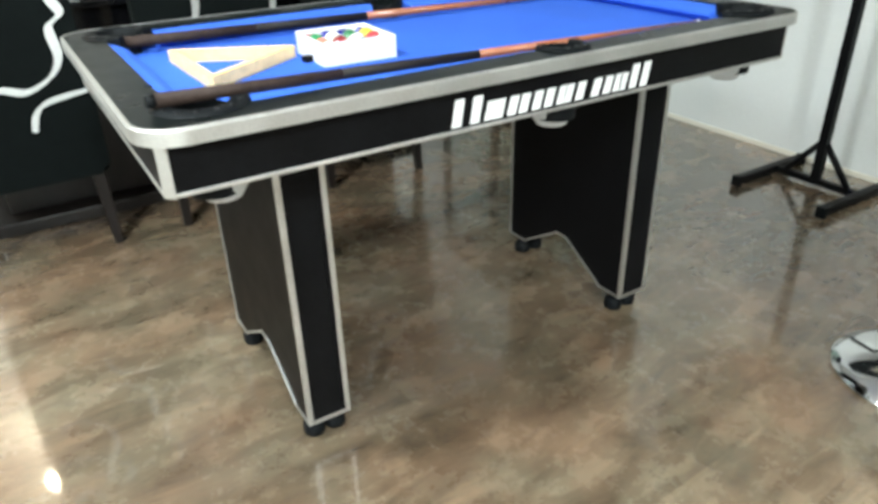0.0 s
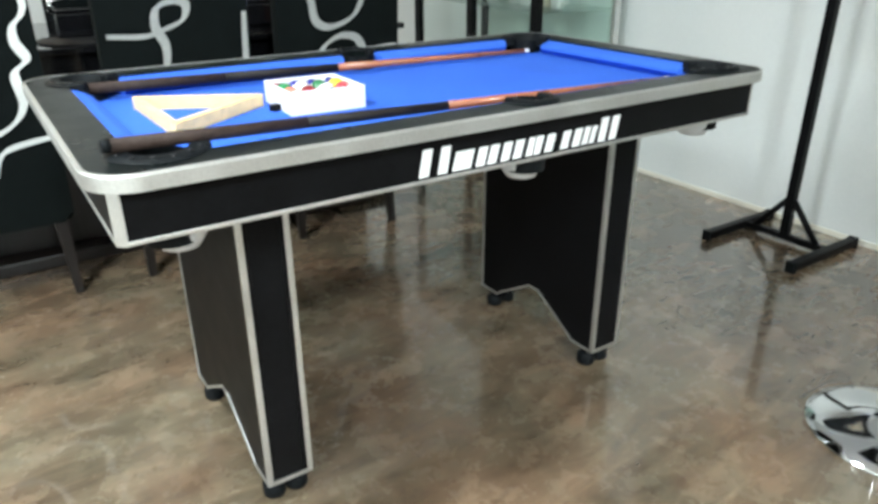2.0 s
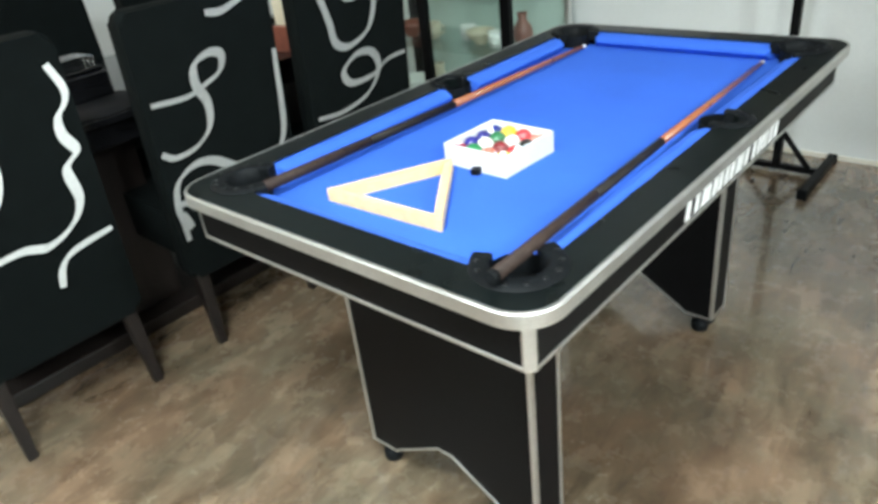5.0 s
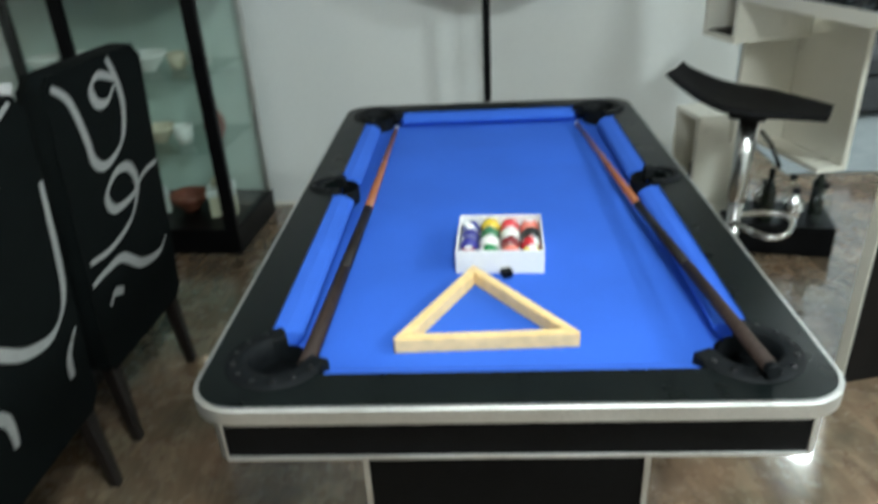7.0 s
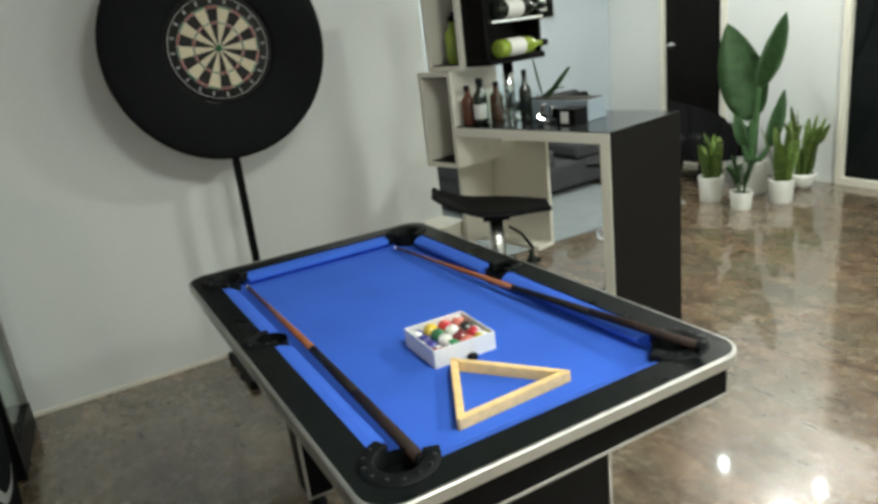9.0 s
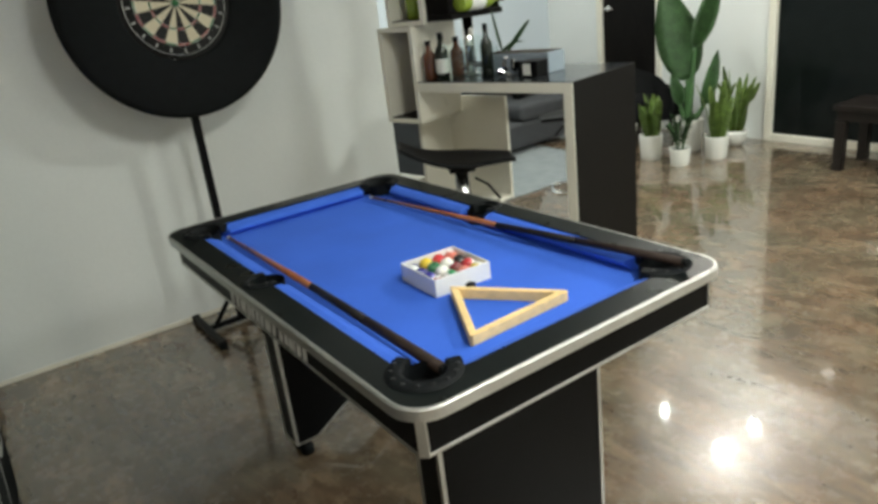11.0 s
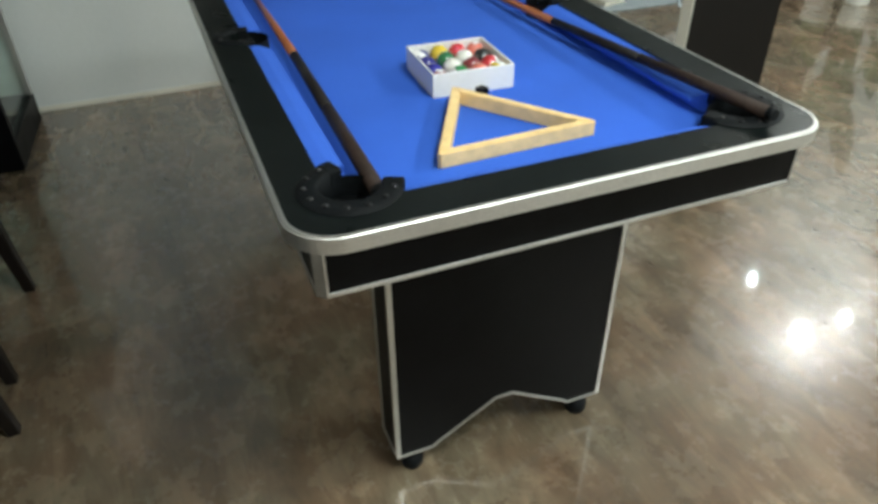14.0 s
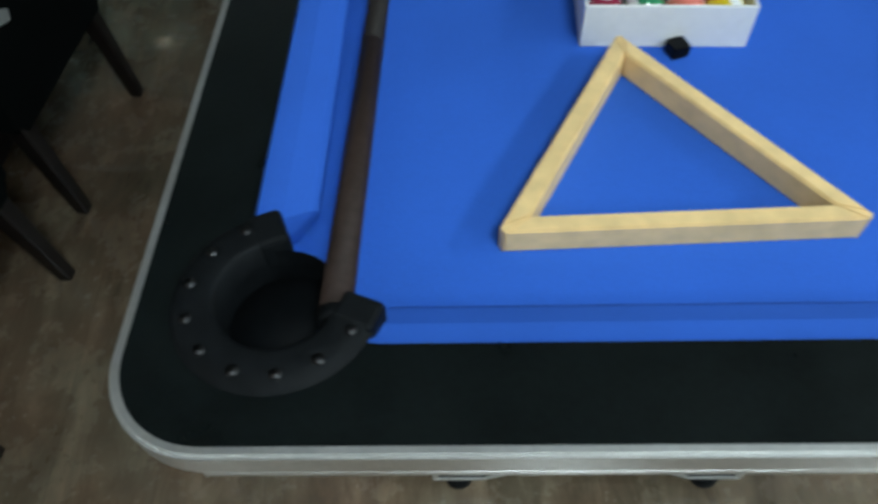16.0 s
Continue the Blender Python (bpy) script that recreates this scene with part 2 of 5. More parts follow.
def add_prism(bm, pts, lo, hi, axis="z", smooth=False):
    """A polygon drawn out along an axis; its points lie in the other two axes in order."""
    def at(p, h):
        return {"z": (p[0], p[1], h), "y": (p[0], h, p[1]), "x": (h, p[0], p[1])}[axis]
    a = [bm.verts.new(at(p, lo)) for p in pts]
    b = [bm.verts.new(at(p, hi)) for p in pts]
    n = len(pts)
    bm.faces.new(a[::-1])
    bm.faces.new(b)
    for i in range(n):
        f = bm.faces.new((a[i], a[(i + 1) % n], b[(i + 1) % n], b[i]))
        f.smooth = smooth
    return bm


def add_ring(bm, outer, inner, lo, hi, smooth=False):
    """A flat frame between two outlines with the same number of points."""
    n = len(outer)
    ring = [[bm.verts.new((p[0], p[1], h)) for p in pts] for pts, h in ((outer, lo), (outer, hi), (inner, hi), (inner, lo))]
    for k in range(4):
        a, b = ring[k], ring[(k + 1) % 4]
        for i in range(n):
            f = bm.faces.new((a[i], a[(i + 1) % n], b[(i + 1) % n], b[i]))
            f.smooth = smooth and k in (0, 2)
    return bm


def add_lathe(bm, prof, c=(0, 0, 0), seg=24, m=None):
    rows = []
    for r, z in prof:
        rows.append([bm.verts.new((c[0] + max(r, 1e-4) * math.cos(2 * math.pi * i / seg), c[1] + max(r, 1e-4) * math.sin(2 * math.pi * i / seg), c[2] + z)) for i in range(seg)])
    for a, b in zip(rows, rows[1:]):
        for i in range(seg):
            f = bm.faces.new((a[i], a[(i + 1) % seg], b[(i + 1) % seg], b[i]))
            f.smooth = True
    if m is not None:
        for row in rows:
            for v in row:
                v.co = m @ v.co
    return bm


def add_tube(bm, pts, r, seg=10, cap=True):
    pts = [Vector(p) for p in pts]
    rs = r if isinstance(r, (list, tuple)) else [r] * len(pts)
    rows = []
    for i, p in enumerate(pts):
        d = (pts[min(i + 1, len(pts) - 1)] - pts[max(i - 1, 0)]).normalized()
        side = d.cross(Vector((0, 0, 1)))
        side = side.normalized() if side.length > 1e-3 else Vector((1, 0, 0))
        up = side.cross(d)
        rows.append([bm.verts.new(p + rs[i] * (math.cos(2 * math.pi * k / seg) * side + math.sin(2 * math.pi * k / seg) * up)) for k in range(seg)])
    for a, b in zip(rows, rows[1:]):
        for k in range(seg):
            f = bm.faces.new((a[k], a[(k + 1) % seg], b[(k + 1) % seg], b[k]))
            f.smooth = True
    if cap:
        bm.faces.new(rows[0][::-1])
        bm.faces.new(rows[-1])
    return bm


def add_ball(bm, c, r, seg=16, rings=10, squash=1.0):
    prof = [(r * math.sin(math.pi * k / rings), -r * squash * math.cos(math.pi * k / rings)) for k in range(rings + 1)]
    return add_lathe(bm, prof, c, seg)


def rounded(hx, hy, r, cx=0.0, cy=0.0, seg=8):
    pts = []
    for sx, sy, a0 in ((1, 1, 0), (-1, 1, 90), (-1, -1, 180), (1, -1, 270)):
        for k in range(seg + 1):
            a = radians(a0 + 90 * k / seg)
            pts.append((cx + sx * (hx - r) + r * math.cos(a), cy + sy * (hy - r) + r * math.sin(a)))
    return pts


def spline(pts, n=8):
    """A smooth line through the points."""
    pts = [Vector(p) for p in pts]
    out = []
    for i in range(len(pts) - 1):
        a, b, c, d = pts[max(i - 1, 0)], pts[i], pts[i + 1], pts[min(i + 2, len(pts) - 1)]
        for k in range(n):
            t = k / n
            out.append(0.5 * ((2 * b) + (c - a) * t + (2 * a - 5 * b + 4 * c - d) * t * t + (3 * b - a - 3 * c + d) * t ** 3))
    return out + [pts[-1]]


def part(name, bm, material, parent=None, label="", m=None):
    bmesh.ops.recalc_face_normals(bm, faces=bm.faces)
    me = bpy.data.meshes.new(name)
    bm.to_mesh(me)
    bm.free()
    me.materials.append(material)
    ob = new(name, me)
    if parent is not None:
        ob.parent = parent
    if m is not None:
        ob.matrix_basis = m
    if label:
        tagged(ob, label)
    return ob


def share(ob, parent, m=None):
    """Another object on the same mesh."""
    o = new(ob.name.split(".")[0], ob.data)
    o.parent = parent
    if m is not None:
        o.matrix_basis = m
    return o


def thing(name, label, category, m=None, group="", kind=""):
    ob = new(name)
    ob.empty_display_size = 0.1
    if m is not None:
        ob.matrix_basis = m
    return tagged(ob, label, category, group, kind)


B = bmesh.new


def boxpart(name, lo, hi, material, parent=None, bev=0.002, label="", m=None):
    return part(name, add_box(B(), lo, hi, bev), material, parent, label, m)


# ---------------------------------------------------------------- the room
def setting(name, lo, hi, material, label, category):
    return tagged(part(name, add_box(B(), lo, hi), material), label, category, kind="structure")


X0, X1, Y0, Y1, YB = -3.4, 4.40, -4.2, 1.86, 3.95
setting("floor", (X0, Y0, -0.08), (X1, YB, 0), FLOOR, "polished brown wood-look floor with streaky grain", "floor")
setting("wall_north", (X0 - 0.15, Y1, 0), (1.16, Y1 + 0.14, CEIL), WALL, "smooth white painted wall behind the dartboard", "wall")
setting("wall_return", (1.02, Y1 + 0.14, 0), (1.16, YB, CEIL), WALL, "white painted return wall beside the lounge", "wall")
setting("wall_lounge", (1.02, YB, 0), (X1 + 0.15, YB + 0.14, CEIL), BLUEWALL, "grey-blue painted lounge wall", "wall")
setting("wall_west", (X0 - 0.15, Y0, 0), (X0, Y1, CEIL), WALL, "white painted side wall", "wall")
setting("wall_south", (X0 - 0.15, Y0 - 0.14, 0), (X1 + 0.15, Y0, CEIL), WALL, "white painted wall behind the camera", "wall")
setting("baseboard", (X0, Y1 - 0.007, 0.0005), (1.16, Y1 - 0.0002, 0.02), WHITE, "narrow white strip along the foot of the wall", "baseboard")
DOOR_A, DOOR_B = (-0.6, 1.55), (2.55, 3.28)
ew = B()
for a, b, z0, z1 in ((Y0, DOOR_A[0], 0, CEIL), (*DOOR_A, 2.15, CEIL), (DOOR_A[1], DOOR_B[0], 0, CEIL), (*DOOR_B, 2.1, CEIL), (DOOR_B[1], YB, 0, CEIL)):
    add_box(ew, (X1, a, z0), (X1 + 0.15, b, z1))
tagged(part("wall_east", ew, WALL), "white painted wall with two dark openings", "wall", kind="structure")
setting("ceiling", (X0, Y0, CEIL), (X1, YB, CEIL + 0.1), CEILING, "flat white painted ceiling", "ceiling")


def door(name, y0, y1, h, frame_w, material, label, handle_y=None):
    d = thing(name, label, "door", pose(X1, 0, 0), kind="structure")
    fr = B()
    for a, b, z0, z1 in ((y0, y0 + frame_w, 0, h), (y1 - frame_w, y1, 0, h), (y0 + frame_w, y1 - frame_w, h - frame_w, h), (y0 + frame_w, y1 - frame_w, 0, frame_w)):
        add_box(fr, (-0.025, a, z0), (0.09, b, z1), 0.003)
    part("door_frame", fr, WHITE, d, "white door frame")
    boxpart("door_leaf", (0.012, y0 + frame_w + 0.003, frame_w + 0.003), (0.05, y1 - frame_w - 0.003, h - frame_w - 0.003), material, d, 0.003)
    if handle_y is not None:
        h_ = B()
        add_lathe(h_, [(0.0, 0), (0.024, 0), (0.024, 0.008), (0.0, 0.008)], m=pose(0.012, handle_y, 1.07, 0, -90, 0))
        add_tube(h_, [(0.01, handle_y, 1.07), (-0.045, handle_y, 1.07), (-0.05, handle_y - 0.02, 1.07), (-0.05, handle_y - 0.11, 1.07)], 0.009)
        part("door_handle", h_, CHROME, d, "chrome lever handle")
    return d


door("door_1", DOOR_A[0], DOOR_A[1], 2.15, 0.055, NIGHT, "dark glass sliding door with a white frame at night")
door("door_2", DOOR_B[0], DOOR_B[1], 2.1, 0.05, WENGE, "closed dark wooden door in a white frame", DOOR_B[1] - 0.12)

def downlight(x, y, watts, r, tint, glow, label):
    d = thing("downlight", label, "ceiling light", pose(x, y, CEIL), "ceiling downlights")
    part("trim_ring", add_lathe(B(), [(r, 0.0), (r + 0.022, 0.0), (r + 0.022, -0.006), (r, -0.012), (r, 0.0)], seg=28), WHITE, d)
    part("diffuser", add_lathe(B(), [(0.0, -0.004), (r - 0.001, -0.004), (r - 0.001, -0.002), (0.0, -0.002)], seg=28), glow, d, "glowing diffuser")
    la = bpy.data.lights.new("downlight_lamp", "AREA")
    la.shape, la.size, la.energy, la.color = "DISK", 2 * r, watts, tint
    new("downlight_lamp", la).matrix_basis = pose(x, y, CEIL - 0.03)


for x, y, watts, r in LAMPS:
    downlight(x, y, watts, r, (0.90, 1.0, 0.985), BULB, "round white ceiling downlight, switched on; most are added fill lights")


def globe_light(x, y, r):
    """A small glowing ball on a short stem under the ceiling."""
    d = thing("ceiling_lamp", "white globe lamp on a short ceiling stem, switched on", "ceiling light", pose(x, y, CEIL), "globe ceiling lamps")
    part("rose", add_lathe(B(), [(0.0, 0.0), (0.05, 0.0), (0.048, -0.016), (0.012, -0.022), (0.0, -0.022)], seg=24), WHITE, d, "white ceiling rose")
    part("stem", add_tube(B(), [(0, 0, -0.02), (0, 0, -0.19 + r)], 0.007, 10), WHITE, d)
    part("globe", add_ball(B(), (0, 0, -0.19), r, 20, 12), GLOBE, d, "glowing white globe")


for x, y, r in GLOBES:
    globe_light(x, y, r)
downlight(*WARM, 9, 0.07, (1.0, 0.80, 0.55), WARMBULB, "large warm ceiling light over the dining corner")


# ---------------------------------------------------------------- pool table
YC = -0.012
TOP, CLOTHZ, APB, APT = 0.797, 0.758, 0.695, 0.7745
table = thing("pool_table", "small black pool table with blue cloth and aluminium edging", "pool table", pose(0, YC, 0))
AX, AY = 0.396, 0.697
RX, RY = 0.425, 0.724
CX, CY = 0.350, 0.648      # seam between rail top and cushion
POCKETS = [(sx * 0.322, sy * 0.612) for sx in (-1, 1) for sy in (-1, 1)]

CH = 0.011                 # chamfer at the apron's corners
for a, b in (((-AX + CH, -AY), (AX - CH, -AY + 0.018)), ((-AX + CH, AY - 0.018), (AX - CH, AY)), ((-AX, -AY + CH), (-AX + 0.018, AY - CH)), ((AX - 0.018, -AY + CH), (AX, AY - CH))):
    boxpart("apron_board", (*a, APB), (*b, APT), BLACK, table, 0.0015)
part("slate_bed", add_box(B(), (-AX + 0.019, -AY + 0.019, 0.715), (AX - 0.019, AY - 0.019, 0.748)), BLACK, table)
part("playing_cloth", add_box(B(), (-CX, -CY, 0.7485), (CX, CY, CLOTHZ)), CLOTH, table, "bright blue playing cloth")

# bottom edging of the apron and its corner caps
ed = B()
for x0, y0, x1, y1 in ((-AX + CH, -AY - 0.002, AX - CH, -AY + 0.012), (-AX + CH, AY - 0.012, AX - CH, AY + 0.002), (-AX - 0.002, -AY + CH, -AX + 0.012, AY - CH), (AX - 0.012, -AY + CH, AX + 0.002, AY - CH)):
    add_box(ed, (x0, y0, APB - 0.004), (x1, y1, APB + 0.003), 0.001)
part("bottom_edging", ed, STEEL, table, "thin aluminium edging")
for sx in (-1, 1):
    for sy in (-1, 1):
        pts = [(AX + 0.002, AY - CH - 0.002), (AX + 0.002, AY - CH + 0.001), (AX - CH + 0.001, AY + 0.002), (AX - CH - 0.002, AY + 0.002), (AX - CH - 0.002, AY - CH - 0.002)]
        part("corner_cap", add_prism(B(), [(sx * x, sy * y) for x, y in pts], APB - 0.004, APT - 0.002), STEEL, table, "aluminium corner cap")

# aluminium band round the top, with a rounded upper lip
band = B()
outer, inner = rounded(RX, RY, 0.07, seg=16), rounded(RX - 0.010, RY - 0.010, 0.060, seg=16)
add_ring(band, outer, inner, 0.7735, TOP + 0.001)
bmesh.ops.bevel(band, geom=[e for e in band.edges if e.verts[0].co.z > 0.797 and e.verts[1].co.z > 0.797], offset=0.0028, segments=3, affect="EDGES")
part("top_band", band, STEEL, table, "aluminium edge band")

# rail tops: four black rails with pocket cut-outs
PR = 0.045
def corner_piece(sx, sy):
    """One black corner of the rail top, cut round its pocket."""
    px, py = 0.322, 0.612
    # from the end rail round the outer corner to the side rail, then back round the pocket
    pts = [(CX - 0.10, CY), (CX - 0.10, RY - 0.007)]
    pts += [(RX - 0.07 + 0.063 * math.cos(radians(a)), RY - 0.07 + 0.063 * math.sin(radians(a))) for a in range(90, -1, -10)]
    pts += [(RX - 0.007, CY - 0.10), (CX, CY - 0.10)]
    pts += [(px + PR * math.cos(radians(a)), py + PR * math.sin(radians(a))) for a in range(-45, 136, 12)]
    return [(sx * x, sy * y) for x, y in pts]


for sx in (-1, 1):
    for sy in (-1, 1):
        part("corner_rail", add_prism(B(), corner_piece(sx, sy), 0.7755, TOP), RAILBLACK, table)
for sy in (-1, 1):
    part("end_rail", add_box(B(), (-CX + 0.10, min(sy * CY, sy * (RY - 0.007)), 0.7755), (CX - 0.10, max(sy * CY, sy * (RY - 0.007)), TOP)), RAILBLACK, table)
SPY = 0.055
for sx in (-1, 1):
    for y0, y1 in ((-CY + 0.10, SPY - 0.04), (SPY + 0.04, CY - 0.10)):
        part("side_rail", add_box(B(), (min(sx * CX, sx * (RX - 0.007)), y0, 0.7755), (max(sx * CX, sx * (RX - 0.007)), y1, TOP)), RAILBLACK, table)
    pts = [(CX, SPY - 0.04), (RX - 0.007, SPY - 0.04), (RX - 0.007, SPY + 0.04), (CX, SPY + 0.04)] + [(CX - 0.002 + 0.032 * math.sin(radians(a)), SPY + 0.032 * math.cos(radians(a))) for a in range(0, 181, 15)]
    part("side_rail_block", add_prism(B(), [(sx * x, y) for x, y in pts], 0.7755, TOP), RAILBLACK, table)


def cushion(a, b, inward, cut0, cut1, drop=0.0):
    """A cloth-covered cushion from a to b along the rail, with slanted ends; inward is the unit step to the cloth."""
    bm = B()
    a, b, n = Vector((*a, 0)), Vector((*b, 0)), Vector((*inward, 0))
    along = (b - a).normalized()
    w = 0.044
    prof = [(0.0, 0.762), (0.0, TOP - 0.004), (0.02, TOP - 0.005 - drop * 0.4), (w - 0.006, TOP - 0.011 - drop * 0.8), (w, TOP - 0.016 - drop), (w, TOP - 0.021 - drop), (w - 0.018, CLOTHZ + 0.001)]
    ends = []
    for p, s, cut in ((a, 1, cut0), (b, -1, cut1)):
        ends.append([bm.verts.new(p + along * s * cut * d / w + n * d + Vector((0, 0, z))) for d, z in prof])
    k = len(prof)
    for i in range(k):
        bm.faces.new((ends[0][i], ends[0][(i + 1) % k], ends[1][(i + 1) % k], ends[1][i]))
    bm.faces.new(ends[0])
    bm.faces.new(ends[1][::-1])
    return part("cushion", bm, CUSHION, table, "blue cloth-covered cushion")


for sy in (-1, 1):
    cushion((-CX + 0.082, sy * CY), (CX - 0.082, sy * CY), (0, -sy), 0.022, 0.022, 0.010 if sy < 0 else 0.003)
for sx in (-1, 1):
    cushion((sx * CX, -CY + 0.095), (sx * CX, SPY - 0.042), (-sx, 0), 0.03, 0.015)
    cushion((sx * CX, SPY + 0.042), (sx * CX, CY - 0.095), (-sx, 0), 0.015, 0.03)


def bracket(px, py, turn, r0, r1, spread, screws):
    """A black horseshoe round a pocket, with screw holes, open along its own +x."""
    bm = B()
    angles = [spread + (360 - 2 * spread) * k / 28 for k in range(29)]
    rows = []
    for a in angles:
        c, s = math.cos(radians(a)), math.sin(radians(a))
        rows.append([bm.verts.new((r * c, r * s, z)) for r, z in ((r0, 0.772), (r0, TOP + 0.005), (r0 + 0.004, TOP + 0.007), (r1 - 0.006, TOP + 0.006), (r1, TOP + 0.001))])
    for p, q in zip(rows, rows[1:]):
        for k in range(4):
            f = bm.faces.new((p[k], p[k + 1], q[k + 1], q[k]))
            f.smooth = True
    for s_, a in ((1, spread), (-1, -spread)):
        c, s = math.cos(radians(a)), math.sin(radians(a))
        mid = Vector(((r0 + r1) / 2 * c, (r0 + r1) / 2 * s, 0))
        tang = Vector((s * s_, -c * s_, 0)) * 0.012
        add_box(bm, (-(r1 - r0) / 2, -0.012, 0.775), ((r1 - r0) / 2, 0.012, TOP + 0.007), 0.004, 2, Matrix.Translation(mid + tang * 0.8) @ Matrix.Rotation(radians(a), 4, "Z"))
    br = part("pocket_bracket", bm, RUBBER, table, "black rubber pocket surround", pose(px, py, 0, 0, 0, turn))
    for k in range(screws):
        a = spread + 6 + (360 - 2 * spread - 12) * k / (screws - 1)
        sc = B()
        add_lathe(sc, [(0.0, 0.0), (0.003, 0.0), (0.0042, -0.001), (0.0042, 0.0015), (0.0, 0.0015)], seg=10)
        part("screw", sc, DARKMETAL, br, m=pose((r0 + r1) / 2 * 1.06 * math.cos(radians(a)), (r0 + r1) / 2 * 1.06 * math.sin(radians(a)), TOP + 0.0062))
    return br


for sx in (-1, 1):
    for sy in (-1, 1):
        turn = math.degrees(math.atan2(-sy, -sx))
        bracket(sx * 0.322, sy * 0.612, turn, 0.042, 0.073, 68, 9)
    bracket(sx * (CX + 0.012), SPY, 180 if sx > 0 else 0, 0.03, 0.05, 85, 4)
for px, py in POCKETS + [(sx * 0.345, SPY) for sx in (-1, 1)]:
    part("pocket_sleeve", add_lathe(B(), [(0.043, 0.793), (0.043, 0.70), (0.04, 0.66)], (px, py, 0)), RUBBER, table)
    part("pocket_floor", add_lathe(B(), [(0.0, 0.757), (0.043, 0.757), (0.043, 0.7595), (0.0, 0.7595)], (px, py, 0)), RUBBER, table)
    part("ball_cup", add_lathe(B(), [(0.044, 0.712), (0.046, 0.69), (0.043, 0.665), (0.03, 0.645), (0.0, 0.638), (0.0, 0.641), (0.028, 0.648), (0.04, 0.668)], (px * 0.98, py * 0.98, 0)), CUPS, table, "milky plastic ball cup")


def pedestal(y0, y1):
    """A hollow black leg box with arched ends and aluminium corner edging."""
    leg = part("leg", add_box(B(), (-0.226, y0 + 0.02, 0.66), (0.226, y1 - 0.02, 0.7)), BLACK, table)
    LX, zb, zt = 0.245, 0.058, 0.695
    arch = [(-LX, zb), (-0.165, zb), (-0.15, zb + 0.012), (-0.02, 0.148), (0.02, 0.148), (0.15, zb + 0.012), (0.165, zb), (LX, zb), (LX, zt), (-LX, zt)]
    for ya, yb in ((y0, y0 + 0.016), (y1 - 0.016, y1)):
        part("leg_panel", add_prism(B(), arch, ya, yb, "y"), BLACK, leg)
    for xa, xb in ((-LX, -LX + 0.016), (LX - 0.016, LX)):
        part("leg_side", add_box(B(), (xa, y0 + 0.0165, zb), (xb, y1 - 0.0165, zt), 0.001), BLACK, leg)
    for sx in (-1, 1):
        for yy, sy in ((y0, -1), (y1, 1)):
            e = B()
            add_prism(e, [(sx * (LX + 0.002), yy - sy * 0.009), (sx * (LX + 0.002), yy + sy * 0.002), (sx * (LX - 0.008), yy + sy * 0.002), (sx * (LX - 0.008), yy - sy * 0.002), (sx * (LX - 0.003), yy - sy * 0.002), (sx * (LX - 0.003), yy - sy * 0.009)], zb - 0.003, zt - 0.003)
            part("leg_edging", e, STEEL, leg, "aluminium corner edging")
        f = B()
        for yy in (y0 + 0.022, y1 - 0.022):
            add_lathe(f, [(0.0, 0.0), (0.021, 0.0), (0.024, 0.006), (0.024, 0.026), (0.018, 0.034), (0.012, 0.036), (0.012, 0.06), (0.0, 0.06)], (sx * 0.205, yy, 0), 18)
        part("levelling_foot", f, RUBBER, leg, "black rubber levelling foot")
    for yy in (y0 - 0.001, y1 + 0.001):
        for k in range(len(arch) - 3):
            (xa, za), (xb, zb2) = arch[k], arch[k + 1]
            ln = math.hypot(xb - xa, zb2 - za)
            t = B()
            add_box(t, (0, -0.0015, -0.003), (ln, 0.0015, 0.003), m=Matrix.Translation((xa, yy, za)) @ Matrix.Rotation(-math.atan2(zb2 - za, xb - xa), 4, "Y"))
            part("arch_edging", t, STEEL, leg, "thin aluminium edging")
    for sx in (-1, 1):
        part("foot_edging", add_box(B(), (min(sx * (LX - 0.002), sx * (LX + 0.0025)), y0 + 0.01, zb - 0.003), (max(sx * (LX - 0.002), sx * (LX + 0.0025)), y1 - 0.01, zb + 0.006)), STEEL, leg)


pedestal(-0.493, -0.400)
pedestal(0.410, 0.502)

# maker's mark: plain white slanted strokes on both long sides
def mark(sx):
    y = -0.221
    for k, w in enumerate([0.068, 0.050, 0.056, 0.058, 0.046, 0.070, 0.026, 0.044, 0.060]):
        tall = 0.048 if k in (0, 8) else 0.034
        zb = 0.7025 if k < 8 else 0.7015
        bm = B()
        n = 1 if w < 0.03 else 2
        for c in range(n):
            a = y + 0.002 + c * (w - 0.03)
            yy = [(a, zb), (a + 0.019, zb), (a + 0.028, zb + tall), (a + 0.009, zb + tall)]
            add_prism(bm, yy if sx > 0 else [(-p, q) for p, q in yy], *((AX + 0.0005, AX + 0.0018) if sx > 0 else (-AX - 0.0018, -AX - 0.0005)), "x")
        part("maker_mark", bm, LETTER, table, "plain white printed shape")
        y += w


mark(1)
mark(-1)


